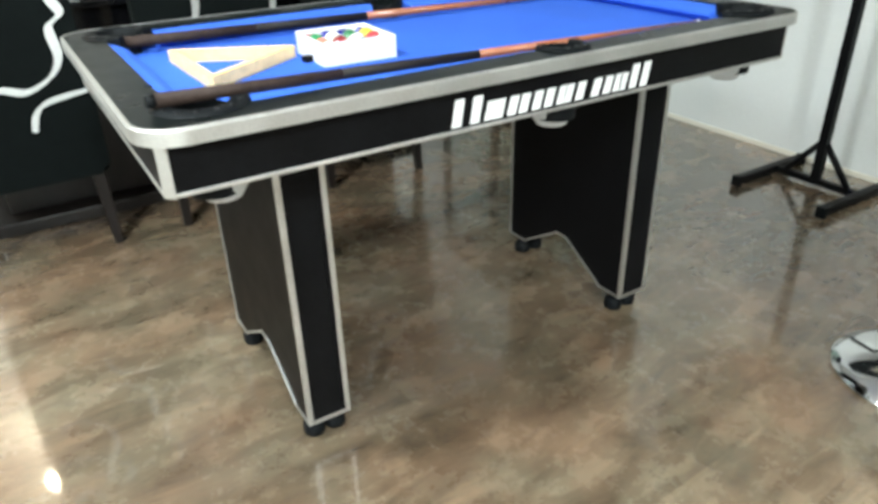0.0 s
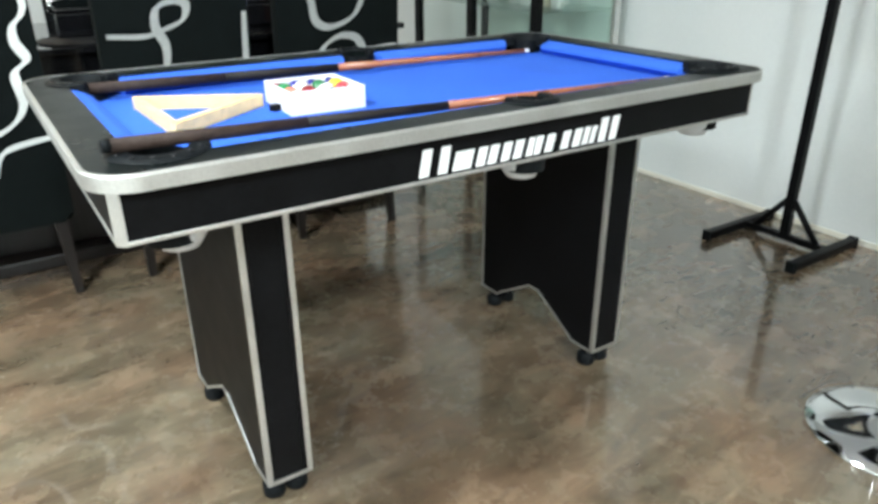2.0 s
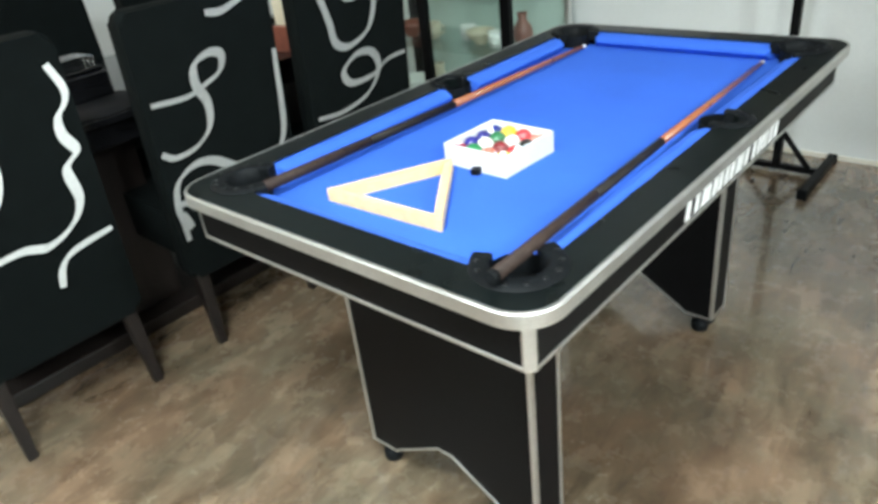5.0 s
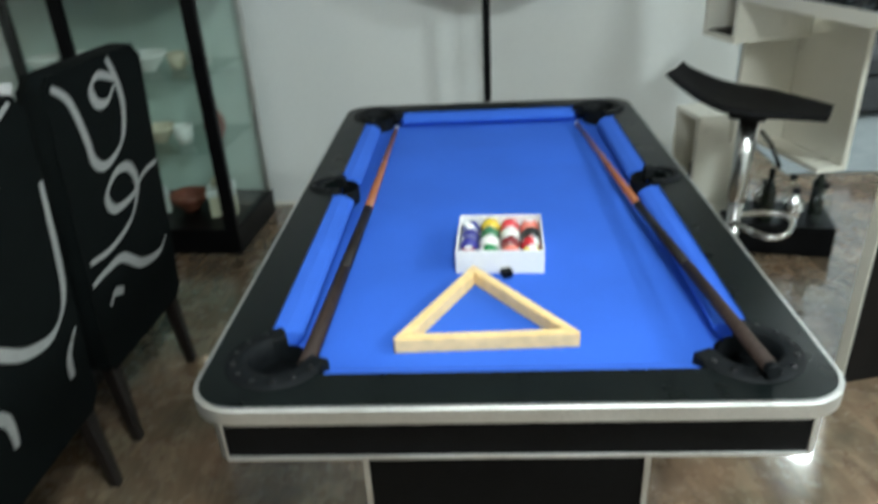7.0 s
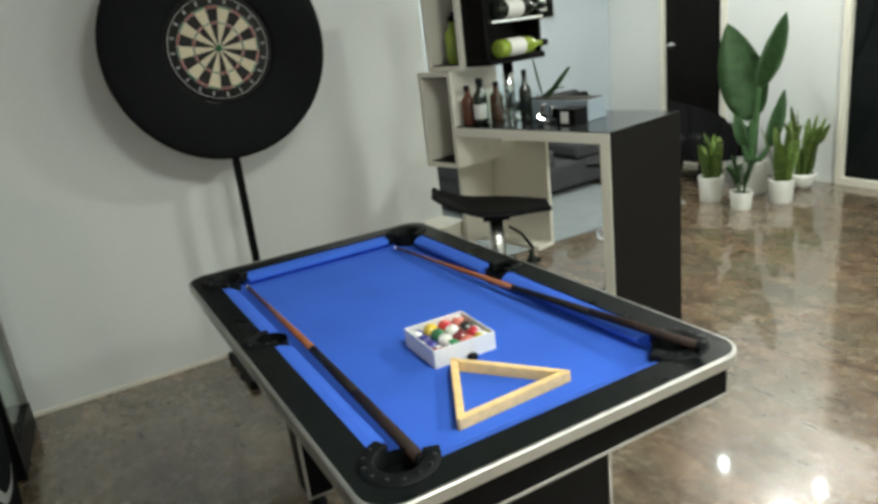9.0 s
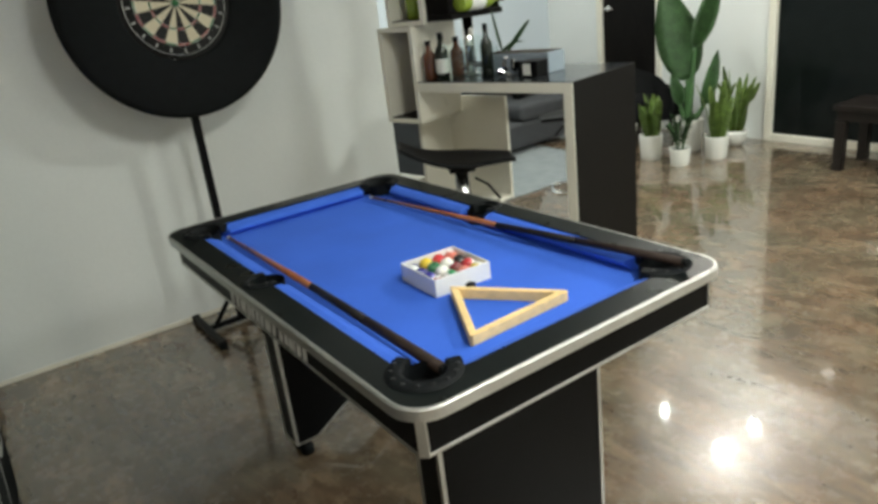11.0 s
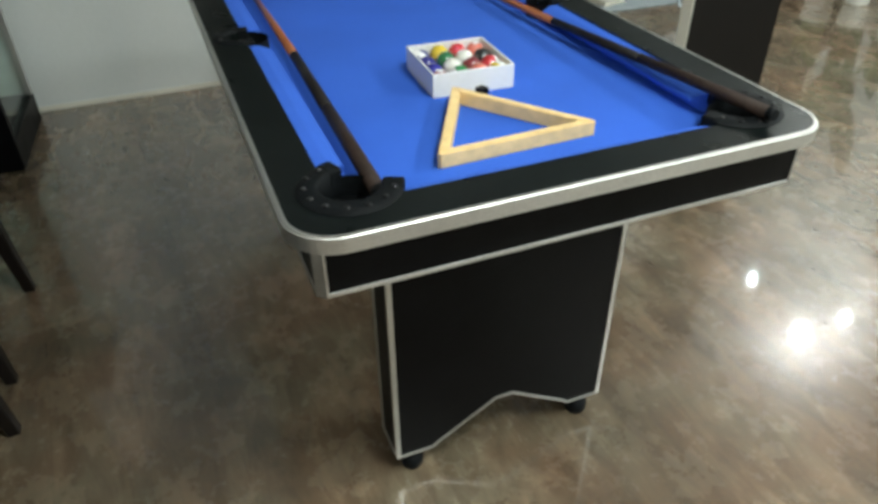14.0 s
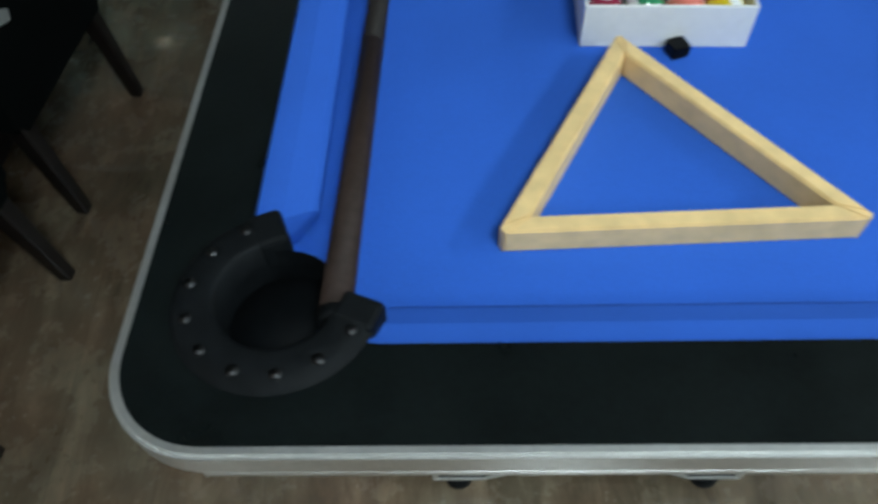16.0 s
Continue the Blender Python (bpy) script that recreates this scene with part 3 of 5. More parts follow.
# ---------------------------------------------------------------- things on the table
def rack(pts, z0, z1, w):
    """A triangular wooden ball rack with clipped corners."""
    r = thing("triangle_rack", "pale pine triangular ball rack lying on the cloth", "ball rack", pose(0, 0, z0))
    c = sum((Vector((*p, 0)) for p in pts), Vector()) / 3
    P = [Vector((*p, 0)) for p in pts]
    Q = []
    for i in range(3):
        d = (c - P[i])
        Q.append(P[i] + d.normalized() * w * 2.0)
    h = z1 - z0
    for i in range(3):
        j = (i + 1) % 3
        e = (P[j] - P[i]).normalized()
        a, b = P[i] + e * 0.006, P[j] - e * 0.006
        bm = B()
        poly = [a, b, Q[j], Q[i]]
        add_prism(bm, [(p.x, p.y) for p in poly], 0, h)
        bmesh.ops.bevel(bm, geom=list(bm.edges), offset=0.0015, segments=2, affect="EDGES")
        part("rack_side", bm, PINE, r)
    for i in range(3):
        e1, e2 = (P[(i + 1) % 3] - P[i]).normalized(), (P[(i + 2) % 3] - P[i]).normalized()
        bm = add_prism(B(), [((P[i] + e1 * 0.006).x, (P[i] + e1 * 0.006).y), ((P[i] + e2 * 0.006).x, (P[i] + e2 * 0.006).y), (Q[i].x, Q[i].y)], 0.0004, h - 0.0004)
        part("rack_corner", bm, PINE, r)


rack([(-0.170, -0.560), (0.114, -0.551), (-0.047, -0.326)], CLOTHZ, 0.783, 0.0155)

ballbox = thing("ball_box", "open white plastic box full of pool balls", "box", pose(0.004, -0.238, CLOTHZ, 0, 0, -2.5))
HB, HH, TH = 0.079, 0.045, 0.0035
boxpart("tray_floor", (-HB, -HB, 0), (HB, HB, 0.004), PLASTIC, ballbox, 0.001)
for a, b in (((-HB, -HB), (HB, -HB + TH)), ((-HB, HB - TH), (HB, HB)), ((-HB, -HB + TH), (-HB + TH, HB - TH)), ((HB - TH, -HB + TH), (HB, HB - TH))):
    boxpart("tray_wall", (*a, 0.004), (*b, HH), PLASTIC, ballbox, 0.001)
BALLS = [(0.03, 0.03, 0.25), (0.8, 0.62, 0.02), (0.55, 0.03, 0.04), (0.03, 0.03, 0.2), (0.03, 0.22, 0.08), (0.75, 0.74, 0.7), (0.2, 0.025, 0.03), (0.02, 0.02, 0.02),
         (0.25, 0.02, 0.05), (0.7, 0.2, 0.15), (0.6, 0.05, 0.06), (0.65, 0.64, 0.6), (0.06, 0.02, 0.14), (0.03, 0.15, 0.06), (0.7, 0.5, 0.05), (0.03, 0.04, 0.22)]
ORDER = [8, 4, 9, 1, 0, 5, 6, 2, 3, 13, 5, 7, 15, 14, 10, 9]
ballmats = {}
for k in range(16):
    i, j = k % 4, k // 4
    q = ORDER[k]
    if q not in ballmats:
        ballmats[q] = mat("ball_gloss", BALLS[q], 0.1, var=0.05, bump=0.0, coat=0.6)
    r = 0.0188
    x, y = (i - 1.5) * 0.0378, (j - 1.5) * 0.0378
    b = thing("pool_ball", "small glossy coloured pool ball in the white box", "pool ball", ballbox.matrix_basis @ pose(x, y, 0.0235 + 0.0045 * ((k * 7) % 4) / 3, 30 * (k % 5), 25 * (k % 3), 40 * k), "pool balls in the box")
    part("ball", add_ball(B(), (0, 0, 0), r, 18, 12), ballmats[q], b)
    if k in (1, 3, 7, 12):
        st = B()
        add_lathe(st, [((r + 0.0003) * math.cos(a), (r + 0.0003) * math.sin(a)) for a in [radians(v) for v in range(-18, 19, 9)]], seg=18)
        part("stripe", st, LETTER, b, "white stripe band")
    else:
        st = B()
        add_lathe(st, [((r + 0.0004) * math.sin(radians(v)), (r + 0.0004) * math.cos(radians(v))) for v in (0, 8, 16, 22)], seg=14)
        part("number_spot", st, LETTER, b, "white number spot")


def cue(butt, joint, tip, label, k=1.0):
    c = thing("cue_stick", label, "cue stick")
    butt, joint, tip = Vector(butt), Vector(joint), Vector(tip)
    d = (joint - butt)
    part("end_cap", add_tube(B(), [butt, butt + d * 0.02], [0.0112 * k, 0.0126 * k], 14), RUBBER, c, "black rubber end cap")
    part("butt", add_tube(B(), [butt + d * 0.02, butt + d * 0.52], [0.0128 * k, 0.0116 * k], 14), CUEBROWN, c, "dark brown butt")
    part("grip", add_tube(B(), [butt + d * 0.52, joint], [0.0116 * k, 0.0102 * k], 14), CUEDARK, c, "black grip")
    part("shaft", add_tube(B(), [joint, tip], [0.0102 * k, 0.0062 * k], 14), CUEWOOD, c, "orange-brown wooden shaft")
    e = (tip - joint).normalized()
    part("ferrule", add_tube(B(), [tip, tip + e * 0.015], [0.0062 * k, 0.006 * k], 12), LETTER, c, "white ferrule")


cue((-0.284, -0.640, 0.786), (-0.270, -0.052, 0.778), (-0.266, 0.548, 0.769), "pool cue resting in the corner pocket along the cushion", 0.94)
cue((0.328, -0.698, 0.8155), (0.287, -0.10, 0.790), (0.253, 0.54, 0.768), "pool cue lying across the rail and cushion", 0.82)
tagged(part("blue_chalk", add_box(B(), (-0.009, -0.009, 0), (0.009, 0.009, 0.013), 0.0015), BLACK, m=pose(0.012, -0.327, CLOTHZ, 0, 0, 20)), "small dark chalk cube beside the ball box", "chalk")


# ---------------------------------------------------------------- dartboard stand
DX, DY, DZ = 0.027, 1.60, 1.49
stand = thing("dartboard_stand", "black tubular steel stand carrying the dartboard", "dartboard stand", pose(0.02, 1.64, 0))
part("pole", add_box(B(), (-0.016, -0.016, 0.03), (0.016, 0.016, 1.75), 0.003), BLACK, stand)
for sx in (-1, 1):
    fx = sx * 0.172
    ft = part("foot", add_box(B(), (fx - 0.016, -0.235, 0.008), (fx + 0.016, 0.175, 0.038), 0.003), BLACK, stand)
    for yy in (-0.235, 0.163):
        part("rubber_cap", add_box(B(), (fx - 0.018, yy - 0.004, 0.0), (fx + 0.018, yy + 0.016, 0.041), 0.003), RUBBER, ft)
    part("brace", add_tube(B(), [(sx * 0.012, 0, 0.17), (sx * 0.125, 0, 0.032)], 0.012, 8), BLACK, stand)
part("cross_bar", add_box(B(), (-0.155, -0.014, 0.012), (0.155, 0.014, 0.036), 0.003), BLACK, stand)

board = thing("dartboard", "round dartboard in a wide black foam surround", "dartboard", pose(DX, DY, DZ, 90, 0, 0))
part("surround", add_lathe(B(), [(0.228, -0.01), (0.228, 0.034), (0.24, 0.042), (0.44, 0.042), (0.462, 0.036), (0.47, 0.02), (0.47, 0.0), (0.462, -0.012), (0.228, -0.012)], seg=72), FOAM, board, "wide black foam surround ring")
part("board_back", add_lathe(B(), [(0.0, -0.01), (0.2265, -0.01), (0.2265, 0.028), (0.0, 0.028)], seg=48), SISAL_BLACK, board)
RINGS = [(0.016, 0.099), (0.099, 0.107), (0.107, 0.162), (0.162, 0.170)]
for ri, (r0, r1) in enumerate(RINGS):
    cell = []
    for par in (0, 1):
        a0, a1 = radians(-9), radians(9)
        pts = [(r0 * math.cos(a0), r0 * math.sin(a0)), (r1 * math.cos(a0), r1 * math.sin(a0)), (r1, 0.0), (r1 * math.cos(a1), r1 * math.sin(a1)), (r0 * math.cos(a1), r0 * math.sin(a1))]
        m_ = (SISAL_CREAM, SISAL_BLACK) if ri in (0, 2) else (SISAL_GREEN, SISAL_RED)
        cell.append(part("dart_segment", add_prism(B(), pts, 0.028, 0.0292), m_[par], board, m=pose(0, 0, 0, 0, 0, 18 * par)))
    for k in range(2, 20):
        share(cell[k % 2], board, pose(0, 0, 0, 0, 0, 18 * k))
part("bull", add_lathe(B(), [(0.0, 0.0295), (0.0159, 0.0295), (0.0159, 0.028)], seg=20), SISAL_GREEN, board, "green bull")
wires = B()
for r in (0.016, 0.099, 0.107, 0.162, 0.170):
    add_tube(wires, [(r * math.cos(radians(a)), r * math.sin(radians(a)), 0.0298) for a in range(0, 361, 9)], 0.0008, 5)
part("wire_spider", wires, STEEL, board, "thin steel wires")
num = B()
add_tube(num, [(0.207 * math.cos(radians(a)), 0.207 * math.sin(radians(a)), 0.030) for a in range(0, 361, 9)], 0.0012, 5)
part("number_ring", num, STEEL, board, "steel number ring")
for k in range(20):
    a = radians(18 * k)
    bm = B()
    add_box(bm, (-0.005, -0.009, 0.0285), (0.005, 0.009, 0.0305), m=pose(0.19 * math.cos(a), 0.19 * math.sin(a), 0, 0, 0, math.degrees(a) - 90))
    part("number_mark", bm, NUMBERGREY, board, "plain grey bar")


# ---------------------------------------------------------------- dining chairs and table
def ribbon(pts, w):
    """A flat printed band along a line in y and z, on the rear face of a chair back."""
    bm = B()
    line = spline([(0, p[0], p[1]) for p in pts], 7)
    rows = []
    n = len(line)
    for i, p in enumerate(line):
        d = (line[min(i + 1, n - 1)] - line[max(i - 1, 0)]).normalized()
        side = Vector((0, -d.z, d.y)) * w * (0.45 + 0.85 * abs(0.8 * d.z - 0.6 * d.y)) * (0.55 + 0.45 * math.sin(math.pi * min(1, max(0, (i + 2) / (n + 3)))))
        rows.append([bm.verts.new(p + side), bm.verts.new(p - side)])
    for a, b in zip(rows, rows[1:]):
        bm.faces.new((a[0], a[1], b[1], b[0]))
    bmesh.ops.solidify(bm, geom=list(bm.faces), thickness=0.0012)
    return bm


SWIRLS_A = [
    [(-0.20, 0.80), (-0.10, 0.81), (-0.03, 0.86), (0.02, 0.93), (-0.02, 0.97), (-0.06, 0.93), (-0.04, 0.86), (0.0, 0.78), (-0.03, 0.69), (-0.11, 0.64), (-0.17, 0.66)],
    [(0.19, 0.98), (0.212, 0.92), (0.205, 0.884), (0.177, 0.851), (0.173, 0.808), (0.192, 0.76), (0.155, 0.721), (0.160, 0.638), (0.123, 0.58), (0.051, 0.548), (-0.016, 0.564), (-0.12, 0.55), (-0.19, 0.50)],
    [(0.214, 0.528), (0.104, 0.51), (0.061, 0.478), (0.044, 0.425)],
    [(-0.20, 0.99), (-0.14, 0.95), (-0.09, 1.02)],
]
SWIRLS_B = [
    [(-0.199, 1.023), (-0.142, 0.979), (-0.107, 0.880), (-0.092, 0.811), (-0.038, 0.787), (0.052, 0.823), (0.090, 0.907), (0.078, 0.986), (0.052, 1.04)],
    [(0.072, 0.985), (0.0, 1.009), (-0.042, 0.985), (-0.03, 0.945), (0.02, 0.938), (0.065, 0.970)],
    [(0.215, 0.709), (0.128, 0.701), (0.055, 0.665), (-0.047, 0.663), (-0.072, 0.711), (-0.01, 0.753), (0.059, 0.744), (0.083, 0.682), (0.024, 0.608), (-0.095, 0.575), (-0.205, 0.580)],
    [(0.19, 0.474), (0.134, 0.445), (0.027, 0.463), (-0.06, 0.525), (-0.144, 0.529), (-0.215, 0.522)],
    [(-0.089, 0.439), (-0.131, 0.453), (-0.161, 0.430)],
]
SWIRLS_C = [
    [(0.015, 1.005), (0.065, 1.0), (0.130, 1.02), (0.180, 1.04)],
    [(-0.205, 0.806), (-0.10, 0.800), (-0.043, 0.815), (0.020, 0.842), (0.035, 0.887), (-0.002, 0.900), (-0.052, 0.879), (-0.062, 0.826), (-0.039, 0.767), (-0.050, 0.699), (-0.103, 0.655), (-0.175, 0.645), (-0.212, 0.668)],
    [(0.216, 0.858), (0.212, 0.779), (0.210, 0.712), (0.200, 0.609), (0.168, 0.551), (0.106, 0.523), (0.015, 0.545), (-0.064, 0.597), (-0.131, 0.604), (-0.190, 0.569), (-0.208, 0.503), (-0.204, 0.448), (-0.203, 0.387)],
    [(-0.205, 0.507), (-0.149, 0.497), (-0.085, 0.451), (-0.078, 0.377)],
    [(-0.203, 0.476), (-0.185, 0.421)],
    [(0.205, 0.493), (0.156, 0.442), (0.149, 0.386)],
]


def dining_chair(swirls):
    """Origin on the floor under the rear face of the back; the seat goes to -x."""
    c = thing("dining_chair", "black fabric dining chair with white swirl print", "dining chair", group="dining chairs")
    back = B()
    add_prism(back, rounded(0.228, 0.40, 0.03, 0, 0.65, 5), -0.065, 0.0, "x", True)
    bmesh.ops.bevel(back, geom=[e for e in back.edges if abs(e.verts[0].co.x - e.verts[1].co.x) < 1e-5], offset=0.012, segments=2, affect="EDGES")
    tilt = Matrix.Translation((0, 0, 0.36)) @ Matrix.Rotation(radians(3.5), 4, "Y") @ Matrix.Translation((0, 0, -0.36))
    bk = part("backrest", back, FABRIC, c, "upright padded back, black with white swirls", tilt)
    for line in swirls:
        part("swirl", ribbon(line, 0.0118), SWIRL, bk, "white swirl print", pose(0.0020, 0, 0))
    seat = B()
    add_prism(seat, rounded(0.215, 0.215, 0.04, -0.275, 0, 5), 0.32, 0.47, "z", True)
    bmesh.ops.bevel(seat, geom=[e for e in seat.edges if abs(e.verts[0].co.z - e.verts[1].co.z) < 1e-5], offset=0.02, segments=3, affect="EDGES")
    part("seat", seat, FABRIC, c, "padded black fabric seat")
    for x, y, dx, dy in ((-0.04, -0.185, 0.03, 0.008), (-0.04, 0.185, 0.03, -0.008), (-0.45, -0.18, -0.01, 0), (-0.45, 0.18, -0.01, 0)):
        bm = B()
        a = [(x - 0.022, y - 0.022), (x + 0.022, y - 0.022), (x + 0.022, y + 0.022), (x - 0.022, y + 0.022)]
        lo = [bm.verts.new((x + dx + (p - x) * 0.62, y - dy + (q - y) * 0.62, 0)) for p, q in a]
        hi = [bm.verts.new((p, q, 0.322)) for p, q in a]
        bm.faces.new(lo[::-1])
        bm.faces.new(hi)
        for k in range(4):
            bm.faces.new((lo[k], lo[(k + 1) % 4], hi[(k + 1) % 4], hi[k]))
        bmesh.ops.bevel(bm, geom=list(bm.edges), offset=0.003, segments=1, affect="EDGES")
        part("leg", bm, DARKWOOD, c, "tapered dark wooden leg")
    return c


chair = dining_chair(SWIRLS_A)
chair.matrix_basis = pose(-1.02, -0.868, 0, 0, 0, 1)
dining_chair(SWIRLS_C).matrix_basis = pose(-1.015, -0.25, 0, 0, 0, -1)
dining_chair(SWIRLS_B).matrix_basis = pose(-1.02, 0.315, 0, 0, 0, -3)

# Opposite chairs are added, mostly unseen, to keep the floor's reflections dark.
for y, turn in ((-0.83, 178), (-0.26, 183), (0.34, 179)):
    copy_thing(chair, pose(-2.20, y, 0, 0, 0, turn))

dining = thing("dining_table", "dark glass-topped dining table set with tableware", "dining table", pose(-1.62, -0.25, 0))
boxpart("tabletop", (-0.42, -0.85, 0.735), (0.42, 0.95, 0.757), TABLEGLASS, dining, 0.004)
boxpart("table_frame", (-0.38, -0.80, 0.66), (0.38, 0.90, 0.734), TABLEGLASS, dining, 0.004)
# Solid base is assumed; it blocks the pale wall's reflection under the chairs.
for y0, y1 in ((-0.72, -0.12), (0.22, 0.82)):
    boxpart("pedestal", (-0.26, y0, 0.05), (0.26, y1, 0.659), DARKWOOD, dining, 0.006)
boxpart("plinth", (-0.34, -0.80, 0.0), (0.34, 0.90, 0.049), DARKWOOD, dining, 0.006)

tissue = thing("tissue_box", "cream patterned tissue box with a tissue pulled up", "tissue box", pose(-1.26, 0.31, 0.8475, 0, 0, 8))
part("box_body", add_box(B(), (-0.06, -0.075, 0), (0.06, 0.075, 0.085), 0.004), CREAM, tissue)
tb = B()
for k in range(7):
    a = k * 0.9
    add_box(tb, (-0.025, -0.0008, 0), (0.025, 0.0008, 0.055 + 0.012 * math.sin(k * 2.1)), m=pose(0.008 * math.cos(a), 0.018 * math.sin(a), 0.083, 14 * math.sin(k * 1.7), 12 * math.cos(k), 50 * k))
part("tissue", tb, LETTER, tissue, "crumpled white tissue")
tagged(part("wooden_box", add_box(B(), (-0.075, -0.09, 0), (0.075, 0.09, 0.090), 0.004), TERRA, m=pose(-1.26, 0.31, 0.757, 0, 0, 8)), "brown wooden box under the tissue box", "box")
def caddy(x, y, turn):
    """A glossy black tableware caddy with a bent chrome carrying rail."""
    c = thing("tableware_caddy", "glossy black tableware caddy with a chrome rail on the dining table", "caddy", pose(x, y, 0.757, 0, 0, turn), "caddies on the dining table")
    part("caddy_body", add_box(B(), (-0.09, -0.095, 0), (0.09, 0.095, 0.085), 0.012, 3), TABLEGLASS, c)
    part("caddy_lid", add_box(B(), (-0.082, -0.087, 0.0855), (0.082, 0.087, 0.098), 0.006, 3), TABLEGLASS, c, "glossy black lid")
    for dx in (-0.03, 0.0, 0.03):
        line = spline([(dx, -0.085, 0.098), (dx, -0.08, 0.122), (dx, 0.0, 0.128), (dx, 0.08, 0.122), (dx, 0.085, 0.098)], 5)
        part("rail", add_tube(B(), line, 0.004, 8), CHROME, c, "bent chrome rail")


caddy(-1.50, -0.45, 4)
caddy(-1.50, 0.23, -6)
tagged(part("placemat", add_lathe(B(), [(0.0, 0.0), (0.15, 0.0), (0.152, 0.003), (0.15, 0.006), (0.0, 0.006)], seg=40), SEAT, m=pose(-1.36, -0.46, 0.757)), "round dark placemat on the dining table", "placemat")
for x, y, h in ((-1.36, -0.10, 0.16), (-1.42, 0.02, 0.12)):
    j_ = thing("glass_jar", "clear glass jar with a steel lid on the dining table", "jar", pose(x, y, 0.757), "jars on the dining table")
    part("jar", add_lathe(B(), [(0.0, 0.0), (0.04, 0.0), (0.042, 0.006), (0.042, h - 0.02), (0.036, h)], seg=24), CLEAR, j_)
    part("lid", add_lathe(B(), [(0.039, h - 0.001), (0.039, h + 0.018), (0.0, h + 0.02)], seg=24), CHROME, j_, "steel lid")


# ---------------------------------------------------------------- display cabinet
cab = thing("display_cabinet", "black-framed glass display cabinet full of ornaments", "display cabinet", pose(-1.078, 1.30, 0, 0, 0, -4))
W_, D_, H_ = 1.15, 0.48, 1.145
boxpart("base", (-W_, 0, 0.0), (0, D_, 0.12), BLACK, cab, 0.004)
boxpart("top_board", (-W_ - 0.01, -0.01, H_ - 0.05), (0.01, D_, H_), BLACK, cab, 0.004)
for x, y, mm in ((-0.055, 0, BLACK), (-W_, 0, BLACK), (-0.57 - 0.02, 0, BLACK), (-0.03, D_ - 0.03, STEEL), (-W_, D_ - 0.03, BLACK)):
    w = 0.055 if mm is BLACK else 0.03
    boxpart("post", (x, y, 0.12), (x + w, y + 0.03, H_ - 0.05), mm, cab, 0.002)
boxpart("rear_panel", (-W_ + 0.003, D_ - 0.012, 0.121), (-0.031, D_ - 0.004, H_ - 0.051), CABBACK, cab, 0.0)
boxpart("side_pane", (-0.022, 0.031, 0.122), (-0.017, D_ - 0.031, H_ - 0.052), CLEAR, cab, 0.0, "clear side glass")
for a, b in ((-W_ + 0.056, -0.592), (-0.534, -0.057)):
    boxpart("door_pane", (a, 0.012, 0.122), (b, 0.017, H_ - 0.052), CLEAR, cab, 0.0, "clear glass door")
for z in (0.45, 0.76):
    boxpart("shelf", (-W_ + 0.02, 0.035, z), (-0.035, D_ - 0.02, z + 0.008), CLEAR, cab, 0.0, "glass shelf")
cabm = cab.matrix_basis
rnd = random.Random(4)


def ornament(x, y, z, kind, s, material, m0=None):
    m0 = cabm if m0 is None else m0
    mm = m0 @ pose(x, y, z, 0, 0, rnd.uniform(0, 90))
    if kind == "bowl":
        o = part("bowl", add_lathe(B(), [(0.0, 0.0), (0.03 * s, 0.0), (0.032 * s, 0.01 * s), (0.07 * s, 0.05 * s), (0.075 * s, 0.07 * s), (0.068 * s, 0.07 * s), (0.06 * s, 0.05 * s), (0.0, 0.016 * s)], seg=22), material, m=mm)
        return tagged(o, "small ceramic bowl standing in the display cabinet", "bowl", "cabinet ornaments")
    if kind == "vase":
        o = part("vase", add_lathe(B(), [(0.0, 0.0), (0.03 * s, 0.0), (0.05 * s, 0.05 * s), (0.045 * s, 0.09 * s), (0.02 * s, 0.13 * s), (0.026 * s, 0.16 * s), (0.018 * s, 0.16 * s)], seg=20), material, m=mm)
        return tagged(o, "small glazed vase standing among the ornaments", "vase", "cabinet ornaments")
    if kind == "cup":
        bm = add_lathe(B(), [(0.0, 0.0), (0.028 * s, 0.0), (0.036 * s, 0.03 * s), (0.038 * s, 0.07 * s), (0.034 * s, 0.07 * s), (0.03 * s, 0.02 * s), (0.0, 0.008 * s)], seg=20)
        add_tube(bm, [(0.034 * s, 0, 0.058 * s), (0.055 * s, 0, 0.052 * s), (0.057 * s, 0, 0.03 * s), (0.034 * s, 0, 0.018 * s)], 0.005 * s, 8)
        return tagged(part("cup", bm, material, m=mm), "small ceramic cup with a handle in the cabinet", "cup", "cabinet ornaments")
    o = thing("gift_box", "cream wrapped gift box with a bow in the cabinet", "box", mm, "cabinet ornaments")
    part("box_body", add_box(B(), (-0.05 * s, -0.05 * s, 0), (0.05 * s, 0.05 * s, 0.08 * s), 0.004), material, o)
    part("box_lid", add_box(B(), (-0.054 * s, -0.054 * s, 0.08 * s), (0.054 * s, 0.054 * s, 0.105 * s), 0.004), LETTER, o)
    bw = B()
    for a in (30, 150, 270):
        add_ball(bw, (0.022 * s * math.cos(radians(a)), 0.022 * s * math.sin(radians(a)), 0.12 * s), 0.018 * s, 10, 6)
    part("bow", bw, material, o)
    return o


